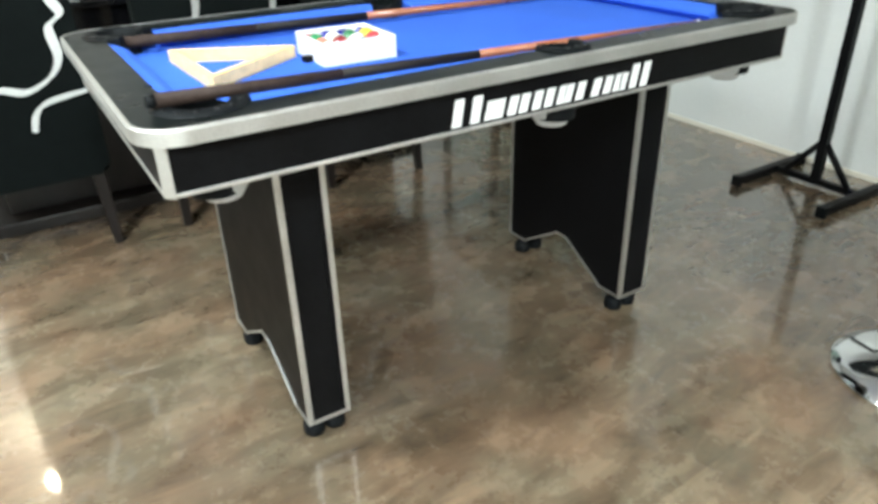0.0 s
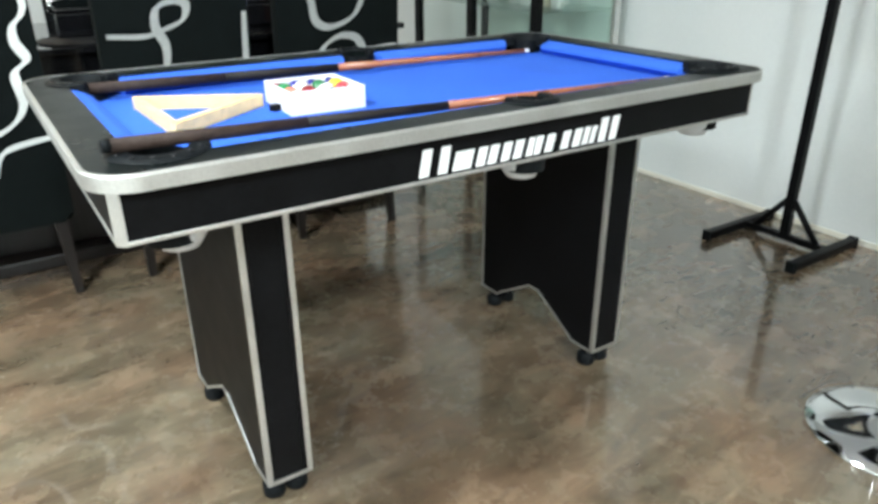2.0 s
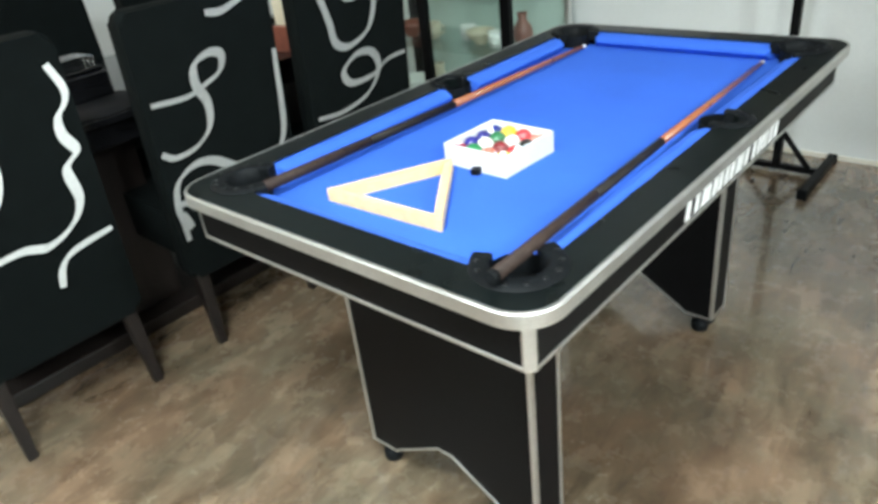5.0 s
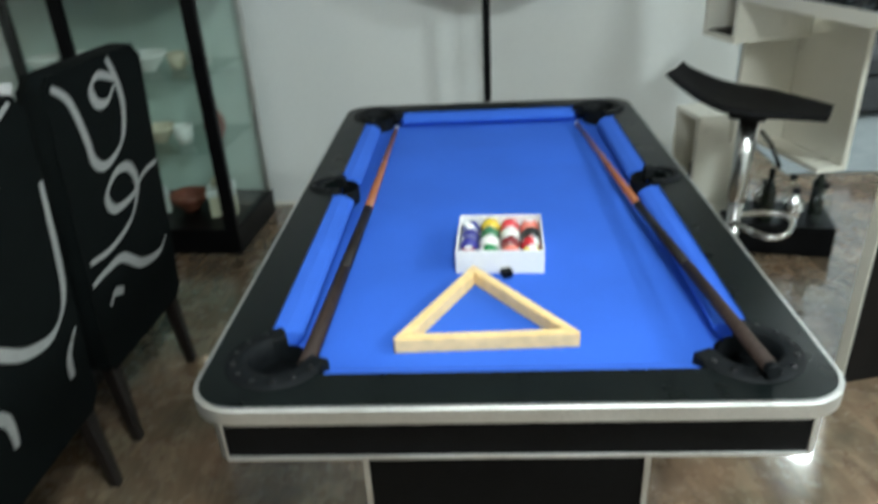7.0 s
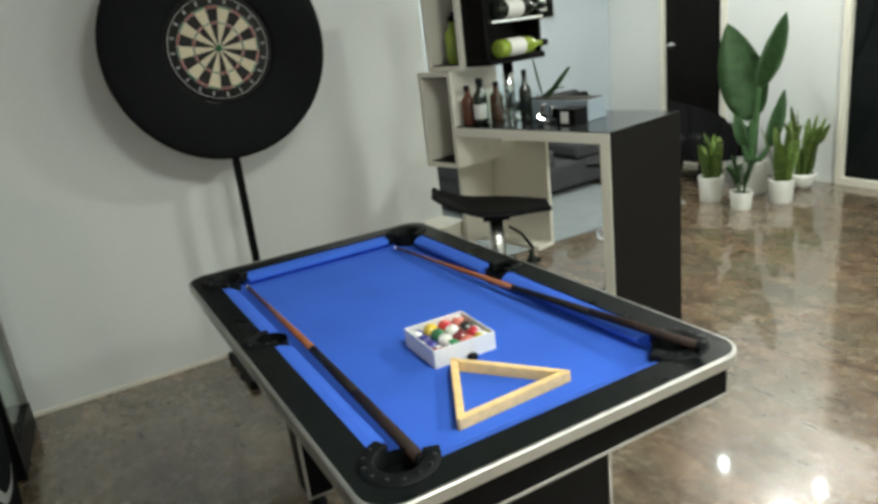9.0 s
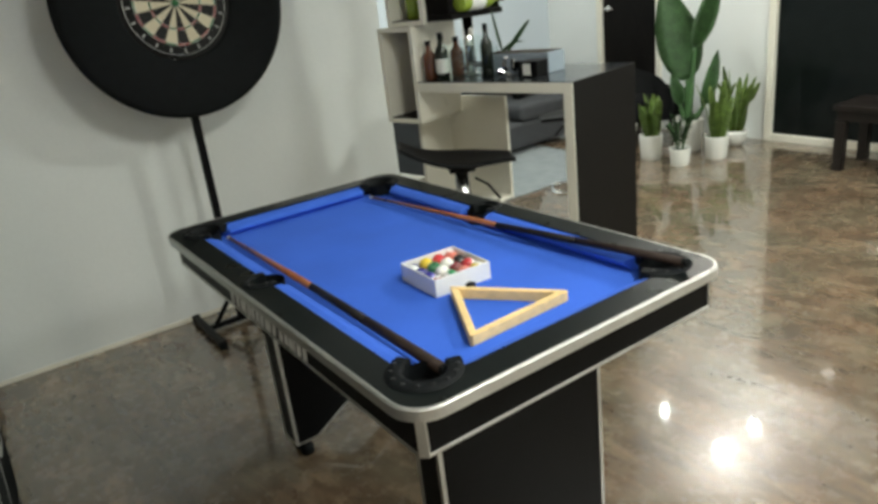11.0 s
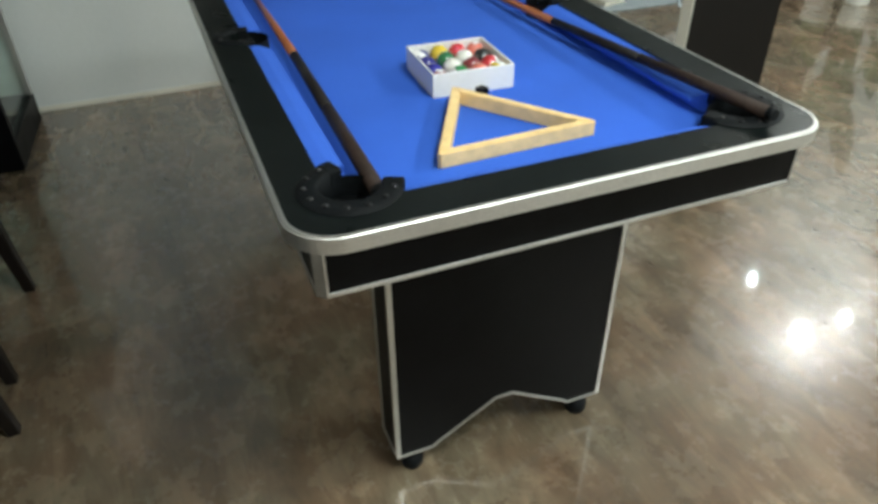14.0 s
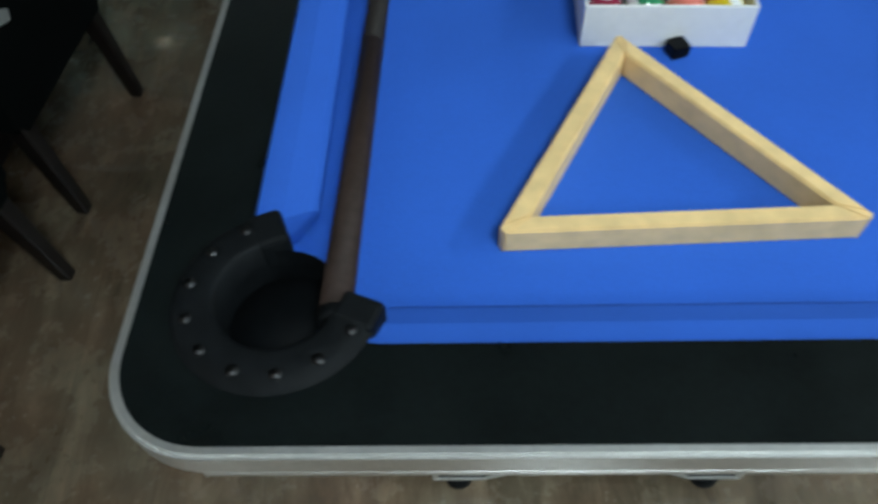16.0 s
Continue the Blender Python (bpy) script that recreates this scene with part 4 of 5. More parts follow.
for x, y, z, k, s_, mm in ((-0.13, 0.2, 0.121, "gift", 1.2, CREAM), (-0.3, 0.22, 0.121, "bowl", 1.2, TERRA), (-0.45, 0.2, 0.121, "gift", 1.0, POT), (-0.68, 0.2, 0.121, "vase", 1.3, CREAM), (-0.9, 0.22, 0.121, "bowl", 1.4, POT),
                           (-0.12, 0.24, 0.459, "vase", 1.0, TERRA), (-0.24, 0.18, 0.459, "cup", 1.1, POT), (-0.36, 0.2, 0.459, "bowl", 1.0, CREAM), (-0.48, 0.24, 0.459, "cup", 1.1, POT), (-0.7, 0.2, 0.459, "cup", 1.2, CREAM), (-0.86, 0.2, 0.459, "bowl", 1.1, TERRA),
                           (-0.12, 0.2, 0.769, "cup", 0.9, POT), (-0.22, 0.22, 0.769, "cup", 1.0, CREAM), (-0.34, 0.2, 0.769, "bowl", 1.1, POT), (-0.47, 0.22, 0.769, "bowl", 1.1, POT), (-0.66, 0.2, 0.769, "cup", 1.2, POT), (-0.8, 0.2, 0.769, "bowl", 1.0, POT)):
    ornament(x, y, z, k, s_, mm)


def trophy(x, y, h, material, fat):
    t = thing("figurine", "shiny crystal figurine standing on top of the cabinet", "figurine", cabm @ pose(x, y, H_), "figurines on the cabinet")
    part("plinth", add_box(B(), (-0.022 * fat, -0.022 * fat, 0), (0.022 * fat, 0.022 * fat, 0.02), 0.003), BLACK, t)
    part("figure", add_lathe(B(), [(0.0, 0.02), (0.02 * fat, 0.02), (0.012 * fat, 0.04), (0.024 * fat, h * 0.45), (0.01 * fat, h * 0.62), (0.02 * fat, h * 0.74), (0.022 * fat, h * 0.85), (0.010 * fat, h * 0.97), (0.0, h)], seg=14), material, t)


for x, y, h, mm, ft in ((-0.08, 0.34, 0.2, CHROME, 0.9), (-0.17, 0.36, 0.10, CHROME, 0.9), (-0.27, 0.36, 0.15, CHROME, 1.0), (-0.38, 0.34, 0.19, DARKGLASS, 1.4), (-0.5, 0.36, 0.14, DARKGLASS, 1.0), (-0.66, 0.34, 0.17, CHROME, 1.1), (-0.8, 0.33, 0.13, CREAM, 1.2)):
    trophy(x, y, h, mm, ft)


# ---------------------------------------------------------------- bar
BARM = pose(1.045, 0.335, 0, 0, 0, 13) @ Matrix.Diagonal((1.045, 1.045, 1, 1))
bar = thing("bar_counter", "white-edged bar counter with a dark wooden end panel", "bar counter", BARM)
BW, BL, BT = 0.468, 0.760, 1.047
boxpart("counter_slab", (0, 0.0, BT - 0.044), (BW, BL, BT - 0.004), WHITE, bar, 0.002)
boxpart("counter_surface", (0.004, 0.0, BT - 0.004), (BW, BL, BT), COUNTERTOP, bar, 0.0008, "glossy dark counter surface")
boxpart("end_panel", (0, 0.0, 0), (BW, 0.04, BT - 0.0445), WHITE, bar, 0.002)
boxpart("end_veneer", (0.004, -0.005, 0), (BW, -0.0005, BT), WENGE, bar, 0.0008, "dark brown wood veneer")
# hanging white back panel with a top lid
boxpart("back_panel", (0.33, 0.555, 0.45), (0.35, 1.08, 0.925), WHITE, bar, 0.002)
boxpart("cabinet_side", (0.12, 0.88, 0.45), (0.329, 0.90, 0.86), WHITE, bar, 0.002)
boxpart("cabinet_floor", (0.24, 0.555, 0.43), (0.35, 1.08, 0.449), WHITE, bar, 0.002)


def shelf_box(u0, u1, z0, z1, v0, v1, dark=True):
    """An open white display box, its opening to the stools."""
    s_ = thing("display_box", "open white display box holding bottles beside the bar", "shelf box", BARM, "display boxes at the bar")
    t = 0.02
    boxpart("box_top", (v0, u0, z1 - t), (v1, u1, z1), WHITE, s_, 0.0015)
    boxpart("box_bottom", (v0, u0, z0), (v1, u1, z0 + t), WHITE, s_, 0.0015)
    boxpart("box_side", (v0, u0, z0 + t), (v1, u0 + t, z1 - t), WHITE, s_, 0.0015)
    boxpart("box_side", (v0, u1 - t, z0 + t), (v1, u1, z1 - t), WHITE, s_, 0.0015)
    boxpart("box_back", (v1 - 0.012, u0 + t, z0 + t), (v1 - 0.001, u1 - t, z1 - t), WHITE, s_, 0.0)
    if dark:
        boxpart("shelf_liner", (v0 + 0.01, u0 + t + 0.001, z0 + t), (v1 - 0.013, u1 - t - 0.001, z0 + t + 0.004), WENGE, s_, 0.0, "dark shelf liner")
    return s_


shelf_box(0.762, 0.965, 0.86, 1.283, 0.0, 0.28)
shelf_box(0.703, 0.915, 1.285, 1.72, 0.02, 0.28)
shelf_box(0.95, 1.13, 0.0, 0.545, 0.02, 0.19)


def bottle(m, h, r, material, label_mat=None, text="dark glass wine bottle standing at the bar", group="bottles at the bar"):
    b = thing("bottle", text, "bottle", m, group)
    part("glass_body", add_lathe(B(), [(0.0, 0.004), (r * 0.8, 0.0), (r, 0.008), (r, h * 0.58), (r * 0.9, h * 0.66), (r * 0.42, h * 0.76), (r * 0.36, h * 0.95), (0.0, h * 0.95)], seg=18), material, b)
    part("cap", add_lathe(B(), [(r * 0.40, h * 0.88), (r * 0.42, h * 0.885), (r * 0.42, h), (0.0, h)], seg=14), RUBBER, b, "dark cap")
    if label_mat:
        part("label", add_lathe(B(), [(r * 1.01, h * 0.16), (r * 1.015, h * 0.165), (r * 1.015, h * 0.46), (r * 1.01, h * 0.465)], seg=18), label_mat, b, "plain paper label")
    return b


for v, u, h, r, mm, lb in ((0.05, 0.722, 0.17, 0.030, AMBER, None), (0.11, 0.70, 0.19, 0.026, DARKGLASS, None), (0.05, 0.652, 0.20, 0.027, DARKGLASS, LABEL), (0.17, 0.67, 0.17, 0.030, AMBER, None), (0.13, 0.475, 0.22, 0.025, DARKGLASS, None)):
    bottle(BARM @ pose(v, u, BT), h, r, mm, lb)
for v, u, h, r in ((0.06, 0.61, 0.15, 0.03), (0.12, 0.57, 0.16, 0.03), (0.06, 0.53, 0.13, 0.03), (0.20, 0.56, 0.17, 0.03), (0.18, 0.49, 0.12, 0.03)):
    g = part("drinking_glass", add_lathe(B(), [(0.0, 0.004), (r * 0.8, 0.0), (r * 0.83, 0.004), (r, h)], seg=20), CLEAR, m=BARM @ pose(v, u, BT))
    tagged(g, "clear tall drinking glass standing on the bar", "glass", "glasses on the bar")
for v, u, z, h, r, mm in ((0.13, 0.86, 0.884, 0.25, 0.034, AMBER), (0.14, 0.760, 1.309, 0.24, 0.030, DARKGLASS), (0.09, 0.815, 1.309, 0.2, 0.034, GREENGLASS), (0.15, 0.862, 1.309, 0.22, 0.028, DARKGLASS), (0.09, 1.01, 0.024, 0.3, 0.034, GREENGLASS), (0.09, 1.08, 0.024, 0.28, 0.028, DARKGLASS)):
    bottle(BARM @ pose(v, u, z), h, r, mm, None, "wine bottle standing in a white display box")

# wine rack on a post
wr = thing("wine_rack", "dark wooden wine rack carried on a chrome post", "wine rack", BARM)
part("post", add_tube(B(), [(0.2, 0.62, BT), (0.2, 0.62, 1.3)], 0.022, 16), CHROME, wr, "chrome post")
part("post_flange", add_lathe(B(), [(0.0, 0.0), (0.045, 0.0), (0.045, 0.006), (0.022, 0.012)], (0.2, 0.62, BT), 20), CHROME, wr)
boxpart("rack_floor", (0.04, 0.565, 1.295), (0.38, 0.70, 1.32), WENGE, wr, 0.002)
boxpart("rack_back", (0.04, 0.685, 1.32), (0.38, 0.70, 1.78), WENGE, wr, 0.002)
boxpart("rack_top", (0.04, 0.50, 1.78), (0.38, 0.70, 1.8), WENGE, wr, 0.002)
for v in (0.04, 0.365):
    boxpart("rack_side", (v, 0.58, 1.32), (v + 0.015, 0.684, 1.78), WENGE, wr, 0.002)
for z in (1.46, 1.60):
    boxpart("rack_rail", (0.056, 0.55, z), (0.364, 0.58, z + 0.012), CHROME, wr, 0.002, "chrome rail")
for z, mm in ((1.358, GREENGLASS), (1.51, DARKGLASS), (1.65, DARKGLASS)):
    bottle(BARM @ pose(0.07, 0.55, z, 0, 90, 0), 0.30, 0.036, mm, LABEL, "wine bottle lying in the dark rack", "bottles in the wine rack")

# planter, figurine and box on the counter
pl = thing("planter_box", "grey planter box with two broad green leaves", "planter", BARM @ pose(0.25, 0.44, BT))
part("trough", add_box(B(), (-0.06, -0.22, 0), (0.06, 0.10, 0.085), 0.004), GREYTOP, pl)
part("soil", add_box(B(), (-0.052, -0.212, 0.0855), (0.052, 0.092, 0.088), 0.0), SOIL, pl)


def blade(pts, w, cup=0.15):
    """A long leaf along a bent line, broadest at the middle, folded a little along its rib."""
    bm = B()
    line = spline(pts, 6)
    n = len(line)
    rows = []
    for i, p in enumerate(line):
        d = (line[min(i + 1, n - 1)] - line[max(i - 1, 0)]).normalized()
        side = d.cross(Vector((0.3, 0.2, 1)) if abs(d.z) < 0.9 else Vector((math.sin(w * 900), math.cos(w * 900), 0))).normalized()
        up = side.cross(d)
        ww = w * math.sin(math.pi * min(1, 0.06 + 0.94 * i / (n - 1))) ** 0.7
        rows.append([bm.verts.new(p + side * ww + up * ww * cup), bm.verts.new(p), bm.verts.new(p - side * ww + up * ww * cup)])
    for a, b in zip(rows, rows[1:]):
        for k in (0, 1):
            f = bm.faces.new((a[k], a[k + 1], b[k + 1], b[k]))
            f.smooth = True
    bmesh.ops.solidify(bm, geom=list(bm.faces), thickness=0.0012)
    return bm


part("leaf", blade([(0, 0.04, 0.085), (0.0, 0.06, 0.17), (0, 0.085, 0.265)], 0.034), LEAF, pl)
part("leaf", blade([(0, 0.02, 0.085), (0.0, -0.04, 0.15), (0.0, -0.10, 0.215)], 0.014), LEAF, pl)
part("leaf", blade([(0, 0.05, 0.085), (0.02, 0.0, 0.12), (0.03, -0.05, 0.125)], 0.018), LEAF, pl)
crystal = thing("crystal_ornament", "shiny faceted crystal ornament on the bar", "ornament", BARM @ pose(0.13, 0.37, BT))
for k in range(6):
    part("facet", add_box(B(), (-0.02, -0.014, -0.008), (0.02, 0.014, 0.008), 0.002, 1, pose(0.012 * math.cos(k * 2), 0.035 * math.sin(k * 1.3), 0.012 + 0.010 * k, 30 * k, 20 * k, 50 * k)), CHROME, crystal)
gb = thing("dark_box", "small dark box with a pale front panel on the bar", "box", BARM @ pose(0.14, 0.26, BT))
part("box_body", add_box(B(), (-0.04, -0.045, 0), (0.04, 0.045, 0.065), 0.003), BLACK, gb)
part("front_panel", add_box(B(), (-0.0425, -0.015, 0.01), (-0.0402, 0.02, 0.055), 0.0005), LABEL, gb, "pale front panel")


# ---------------------------------------------------------------- bar stools
def bar_stool():
    s_ = thing("bar_stool", "black bar stool with a chrome post and round base", "bar stool", group="bar stools")
    part("base", add_lathe(B(), [(0.0, 0.002), (0.185, 0.0), (0.19, 0.004), (0.188, 0.010), (0.16, 0.022), (0.10, 0.036), (0.055, 0.05), (0.035, 0.062), (0.0, 0.062)], seg=48), CHROME, s_, "round chrome base")
    part("lower_post", add_tube(B(), [(0, 0, 0.055), (0, 0, 0.12), (0, 0, 0.40)], [0.026, 0.024, 0.024], 20), SATIN, s_, "chrome lower post")
    part("gas_piston", add_tube(B(), [(0, 0, 0.401), (0, 0, 0.41), (0, 0, 0.695)], [0.026, 0.031, 0.031], 20), SATIN, s_, "chrome piston")
    loop = [(0.0, 0.03, 0.34), (0.08, 0.09, 0.34), (0.14, 0.10, 0.34), (0.175, 0.05, 0.34), (0.175, -0.05, 0.34), (0.14, -0.10, 0.34), (0.08, -0.09, 0.34), (0.0, -0.03, 0.34)]
    part("footrest", add_tube(B(), spline(loop, 5), 0.010, 10), CHROME, s_, "chrome loop footrest")
    part("mounting_plate", add_box(B(), (-0.055, -0.055, 0.695), (0.055, 0.055, 0.714), 0.004), BLACK, s_)
    part("lever", add_tube(B(), [(0.05, -0.06, 0.668), (0.09, -0.13, 0.655), (0.13, -0.17, 0.60)], 0.006, 8), BLACK, s_, "black height lever")
    bm = B()
    prof = [(-0.245, 0.83), (-0.22, 0.812), (-0.15, 0.778), (-0.07, 0.754), (0.02, 0.744), (0.10, 0.740), (0.17, 0.735), (0.225, 0.730)]
    line = spline([(x, 0, z) for x, z in prof], 4)
    rows = []
    for p in line:
        rows.append([])
        for k in range(9):
            q = -1 + k / 4
            dip = 0.006 * q * q
            nar = 0.155 * (1 - 0.50 * max(0, (-0.05 - p.x) / 0.195) - 0.55 * max(0, (p.x - 0.03) / 0.195))
            rows[-1].append(bm.verts.new((p.x, q * nar, p.z + dip)))
    for a, b in zip(rows, rows[1:]):
        for k in range(8):
            bm.faces.new((a[k], a[k + 1], b[k + 1], b[k])).smooth = True
    bmesh.ops.recalc_face_normals(bm, faces=bm.faces)
    bmesh.ops.solidify(bm, geom=list(bm.faces), thickness=0.016)
    for f in bm.faces:
        f.smooth = True
    part("seat", bm, SEAT, s_, "curved black vinyl seat with a raised lip")
    return s_


stool = bar_stool()
stool.matrix_basis = pose(0.835, 0.800, 0, 0, 0, -30)
copy_thing(stool, pose(1.82, 1.03, 0, 0, 0, 142))

# bottles and glass things on a black tray on the floor by the bar
trayob = thing("black_crate", "low black crate with bottles standing on it", "crate", pose(1.19, 1.30, 0, 0, 0, -12))
part("crate_body", add_box(B(), (-0.21, -0.13, 0), (0.21, 0.13, 0.13), 0.006), BLACK, trayob)
for k in range(9):
    x, y = -0.15 + 0.1 * (k % 4), -0.085 + 0.085 * (k // 4)
    mm = (CLEAR, DARKGLASS, CHROME)[k % 3]
    bottle(trayob.matrix_basis @ pose(x, y, 0.1305), (0.17, 0.22, 0.14)[k % 3], (0.032, 0.028, 0.036)[k % 3], mm, None, "bottle or decanter standing on the black crate", "bottles on the crate")


# ---------------------------------------------------------------- lounge
tagged(part("rug", add_box(B(), (1.55, 2.05, 0.0), (3.35, 3.7, 0.012), 0.004), RUG), "pale grey short-pile rug on the floor", "rug")
sofa = thing("sofa", "dark grey fabric sofa with loose cushions on the rug", "sofa", pose(2.95, 3.35, 0.012, 0, 0, 4))
part("sofa_base", add_box(B(), (-0.95, -0.38, 0.04), (0.95, 0.42, 0.26), 0.03, 3), GREYCLOTH, sofa)
for x in (-0.48, 0.48):
    part("seat_cushion", add_box(B(), (x - 0.36, -0.39, 0.262), (x + 0.36, 0.22, 0.40), 0.04, 3), GREYCLOTH, sofa)
    part("back_cushion", add_box(B(), (x - 0.36, 0.0, 0.0), (x + 0.36, 0.17, 0.36), 0.05, 3, pose(0, 0.2, 0.40, -10, 0, 0)), GREYCLOTH, sofa)
part("backrest", add_box(B(), (-0.95, 0.36, 0.26), (0.95, 0.5, 0.66), 0.04, 3), GREYCLOTH, sofa)
for x in (-0.95, 0.81):
    part("armrest", add_box(B(), (x, -0.38, 0.262), (x + 0.14, 0.36, 0.54), 0.04, 3), GREYCLOTH, sofa)
for x in (-0.85, 0.85):
    for y in (-0.3, 0.35):
        part("foot", add_lathe(B(), [(0.0, 0.0), (0.02, 0.0), (0.028, 0.045), (0.0, 0.045)], (x, y, 0), 12), DARKWOOD, sofa)
for x, r_ in ((0.55, 18), (-0.1, -15)):
    tagged(part("throw_pillow", add_box(B(), (-0.2, -0.06, 0), (0.2, 0.06, 0.36), 0.05, 3), FABRIC, m=pose(2.95 + x, 3.33, 0.415, -18, 0, r_)), "dark square throw pillow on the sofa", "pillow", "throw pillows")
pic = thing("picture_frame", "small black-framed picture on the grey-blue wall", "picture", pose(3.58, YB, 1.58))
part("frame", add_box(B(), (-0.12, -0.025, -0.15), (0.12, -0.001, 0.15), 0.003), BLACK, pic)
part("print", add_box(B(), (-0.035, -0.0275, -0.09), (0.035, -0.0255, 0.07), 0.0), LABEL, pic, "pale abstract shape")

arm = thing("armchair", "rounded black armchair beside the plants", "armchair", pose(4.02, 2.42, 0, 0, 0, 70))
part("seat", add_box(B(), (-0.27, -0.27, 0.2), (0.27, 0.27, 0.44), 0.06, 3), SEAT, arm)
shell = B()
rows = []
for k in range(17):
    a = radians(-20 + 220 * k / 16)
    rows.append([shell.verts.new((r * math.cos(a), r * math.sin(a) * 0.95, z)) for r, z in ((0.29, 0.2), (0.31, 0.46 + 0.22 * math.sin(max(0, math.pi * (k - 1) / 14)) ** 0.6 if 1 < k < 15 else 0.46))])
for a, b in zip(rows, rows[1:]):
    shell.faces.new((a[0], a[1], b[1], b[0])).smooth = True
bmesh.ops.solidify(shell, geom=list(shell.faces), thickness=0.06)
part("backrest", shell, SEAT, arm, "curved black back")
for k in range(4):
    a = radians(45 + 90 * k)
    part("leg", add_tube(B(), [(0.2 * math.cos(a), 0.2 * math.sin(a), 0.21), (0.24 * math.cos(a), 0.24 * math.sin(a), 0.0)], [0.018, 0.012], 10), DARKWOOD, arm)

low = thing("side_table", "low black wooden side table near the glass door", "side table", pose(4.0, 0.42, 0))
boxpart("tabletop", (-0.2, -0.32, 0.40), (0.2, 0.32, 0.435), DARKWOOD, low, 0.004)
boxpart("table_frame", (-0.18, -0.3, 0.33), (0.18, 0.3, 0.399), DARKWOOD, low, 0.003)
for x in (-0.165, 0.165):
    for y in (-0.27, 0.27):
        boxpart("leg", (x - 0.03, y - 0.03, 0), (x + 0.03, y + 0.03, 0.329), DARKWOOD, low, 0.003)
kt = thing("steel_kettle", "shiny steel kettle standing on the low table", "kettle", pose(3.95, 0.45, 0.435))
part("kettle_body", add_lathe(B(), [(0.0, 0.0), (0.075, 0.0), (0.08, 0.02), (0.06, 0.12), (0.035, 0.15), (0.0, 0.155)], seg=28), CHROME, kt)
part("kettle_handle", add_tube(B(), spline([(0.05, 0, 0.13), (0.04, 0, 0.2), (-0.04, 0, 0.2), (-0.05, 0, 0.13)], 5), 0.008, 8), RUBBER, kt, "black handle")


# ---------------------------------------------------------------- plants
def pot(x, y, r, h, bowl=False):
    prof = [(0.0, 0.0), (r * 0.82, 0.0), (r * 0.86, 0.006), (r, h * 0.97), (r, h), (r * 0.92, h), (r * 0.9, h * 0.85)]
    if bowl:
        prof = [(0.0, 0.0), (r * 0.5, 0.0), (r * 0.8, h * 0.3), (r, h * 0.8), (r * 0.98, h), (r * 0.9, h), (r * 0.88, h * 0.85)]
    return add_lathe(B(), prof, (0, 0, 0), 32)


def snake_plant(x, y, r, h, leaves, tall, label, seed, bowl=False):
    rr = random.Random(seed)
    p = thing("potted_plant", label, "potted plant", pose(x, y, 0), "potted plants")
    part("pot", pot(0, 0, r, h, bowl), POT, p, "white glazed pot")
    part("soil", add_lathe(B(), [(0.0, h * 0.86), (r * 0.9, h * 0.84)], seg=24), SOIL, p)
    for k in range(leaves):
        a = rr.uniform(0, 2 * math.pi)
        d = rr.uniform(0.1, 0.6) * r
        ln = tall * rr.uniform(0.6, 1.05)
        lean = rr.uniform(0.03, 0.36) * ln
        c, s_ = math.cos(a), math.sin(a)
        pts = [(d * c, d * s_, h * 0.84), ((d + lean * 0.3) * c, (d + lean * 0.3) * s_, h * 0.84 + ln * 0.5), ((d + lean) * c, (d + lean) * s_, h * 0.84 + ln)]
        part("leaf", blade(pts, rr.uniform(0.026, 0.042), 0.25), LEAF2, p)
    return p


snake_plant(3.75, 1.545, 0.088, 0.17, 13, 0.42, "snake plant with upright leaves in a white pot", 1)
snake_plant(4.16, 1.66, 0.095, 0.12, 12, 0.52, "tall snake plant in a low white bowl", 2, True)
snake_plant(3.50, 1.95, 0.09, 0.19, 16, 0.32, "green leafy plant in a white pot", 3)


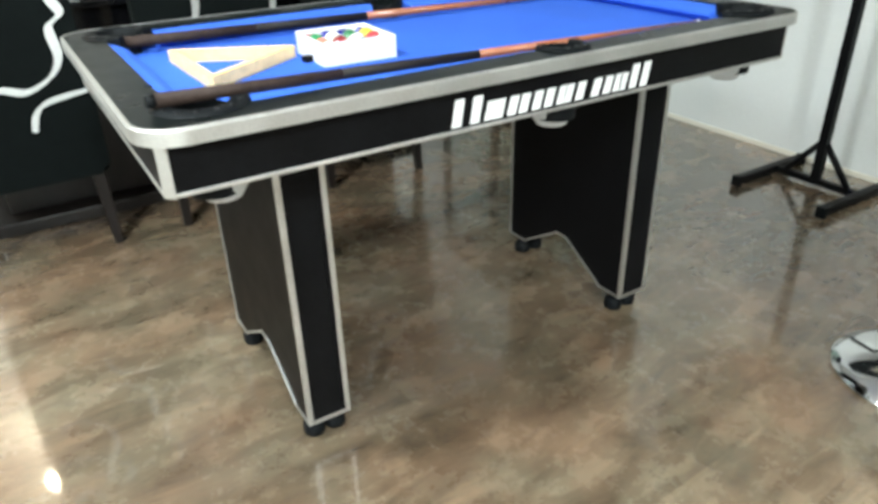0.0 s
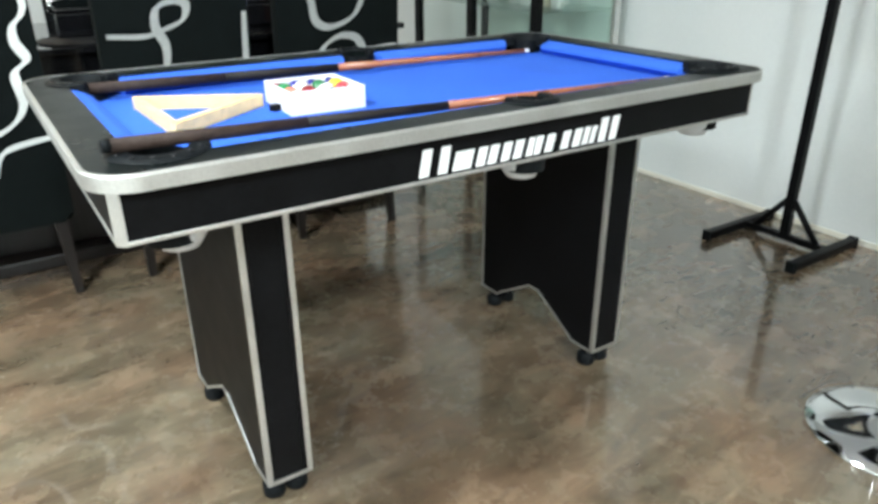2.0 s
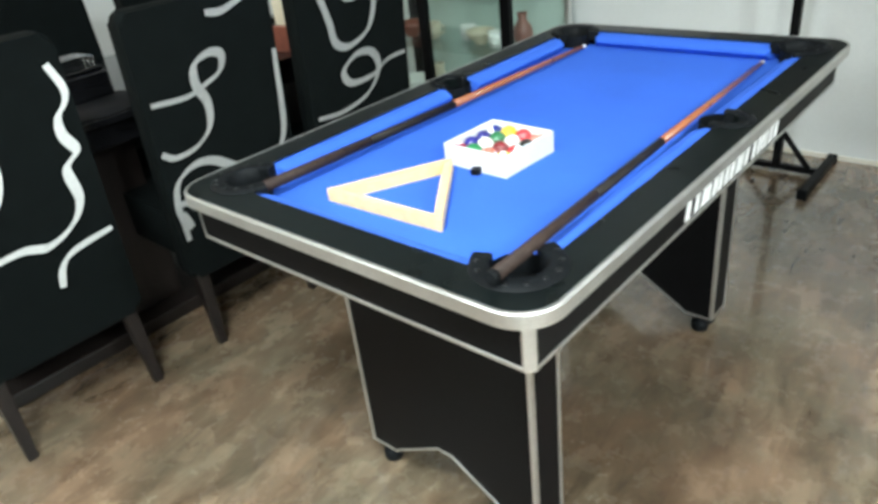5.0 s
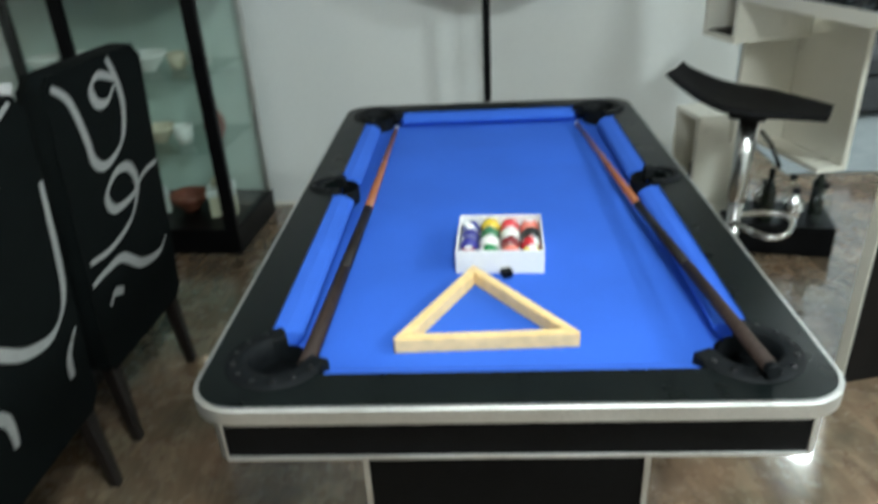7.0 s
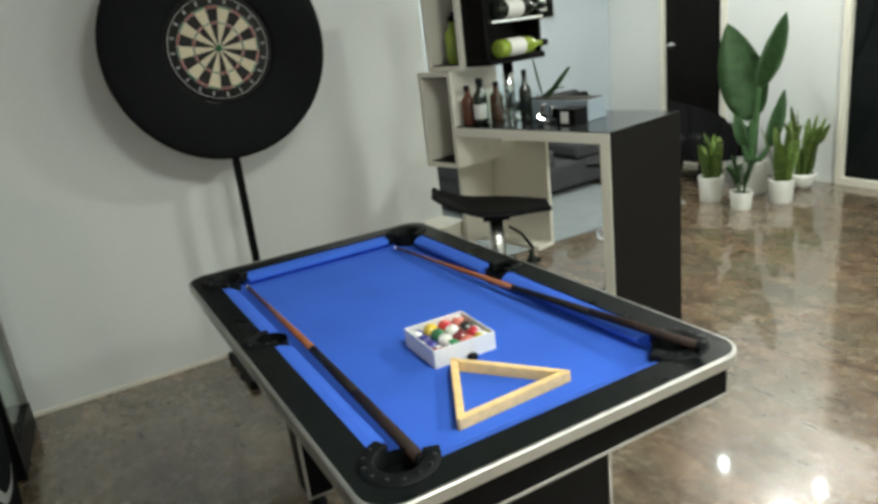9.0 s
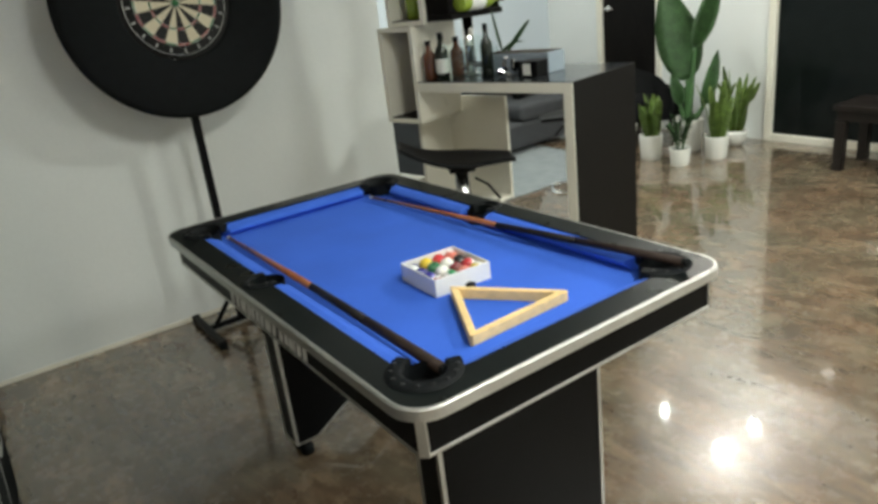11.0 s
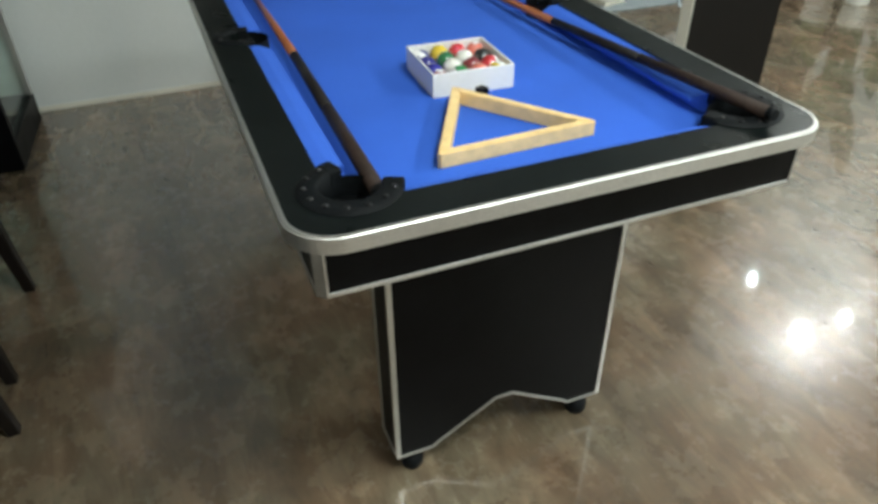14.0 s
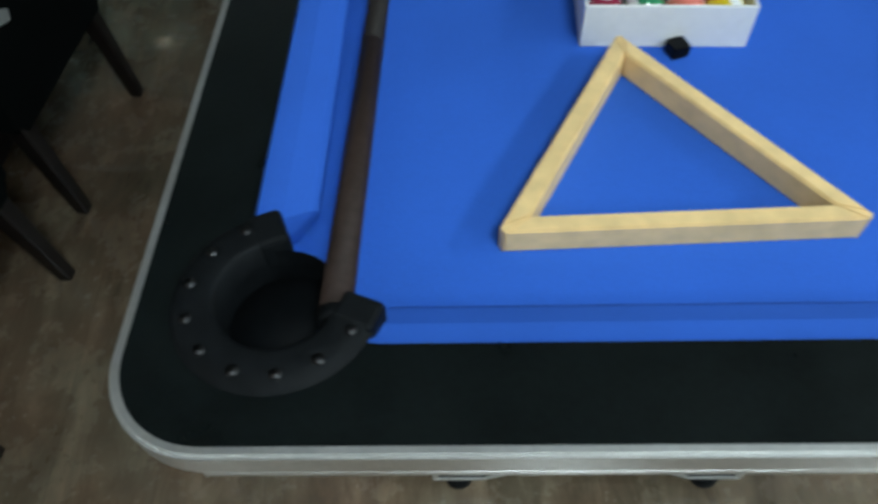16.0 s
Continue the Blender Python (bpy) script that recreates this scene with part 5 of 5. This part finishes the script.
def zz_plant(x, y):
    rr = random.Random(9)
    p = thing("potted_plant", "small bushy dark green plant in a white pot", "potted plant", pose(x, y, 0), "potted plants")
    part("pot", pot(0, 0, 0.078, 0.13), POT, p, "white glazed pot")
    part("soil", add_lathe(B(), [(0.0, 0.11), (0.07, 0.108)], seg=24), SOIL, p)
    for k in range(7):
        a, ln, out = k * 0.9, rr.uniform(0.16, 0.26), rr.uniform(0.03, 0.11)
        c, s_ = math.cos(a), math.sin(a)
        pts = [(0.02 * c, 0.02 * s_, 0.11), ((0.02 + out * 0.4) * c, (0.02 + out * 0.4) * s_, 0.11 + ln * 0.6), ((0.02 + out) * c, (0.02 + out) * s_, 0.11 + ln)]
        st = part("stem", add_tube(B(), spline(pts, 5), 0.004, 6), LEAF, p)
        line = spline(pts, 5)
        for q in range(3, len(line)):
            for sg in (-1, 1):
                b0 = line[q]
                tip = b0 + Vector((-s_ * sg * 0.045 + 0.01 * c, c * sg * 0.045 + 0.01 * s_, 0.028))
                part("leaf", blade([b0, (b0 + tip) / 2 + Vector((0, 0, 0.008)), tip], 0.012), LEAF, st)


zz_plant(3.45, 1.645)


def strelitzia(x, y):
    p = thing("potted_plant", "tall banana-leaved plant in a large white pot", "potted plant", pose(x, y, 0), "potted plants")
    part("pot", pot(0, 0, 0.12, 0.25), POT, p, "large white glazed pot")
    part("soil", add_lathe(B(), [(0.0, 0.21), (0.108, 0.208)], seg=24), SOIL, p)
    for top, tip, w in (((0.0, 0.01, 0.55), (0.02, 0.26, 1.25), 0.165), ((0.03, -0.03, 0.78), (0.05, -0.20, 1.30), 0.078), ((0.05, -0.10, 0.34), (0.16, -0.13, 0.76), 0.055), ((-0.04, 0.04, 0.36), (-0.06, 0.12, 0.62), 0.05)):
        t_, e_ = Vector(top), Vector(tip)
        st = part("stalk", add_tube(B(), spline([(0, 0, 0.2), (t_ * 0.6) + Vector((0, 0, 0.06)), t_], 6), [0.030 - 0.016 * k / 12 for k in range(13)], 8), LEAF, p, "green leaf stalk")
        d = (e_ - t_)
        bm = B()
        rows = []
        face = Vector((1.0, 1.15, 0)).normalized()      # the broad side looks to the room
        side = d.normalized().cross(face).normalized()
        for k in range(15):
            q = k / 14
            ww = w * (math.sin(math.pi * min(1, 0.04 + 0.96 * q ** 0.8))) ** 0.75
            c0 = t_ + d * q - face * 0.05 * math.sin(q * 2.2)
            rows.append([bm.verts.new(c0 + side * ww * f_ - face * abs(f_) * ww * 0.22 + face * 0.006 * math.sin(9 * q * 3 + f_ * 4)) for f_ in (-1, -0.5, 0, 0.5, 1)])
        for a, b in zip(rows, rows[1:]):
            for k in range(4):
                bm.faces.new((a[k], a[k + 1], b[k + 1], b[k])).smooth = True
        bmesh.ops.solidify(bm, geom=list(bm.faces), thickness=0.0015)
        part("leaf", bm, LEAF, st, "broad green leaf")


strelitzia(3.86, 1.88)
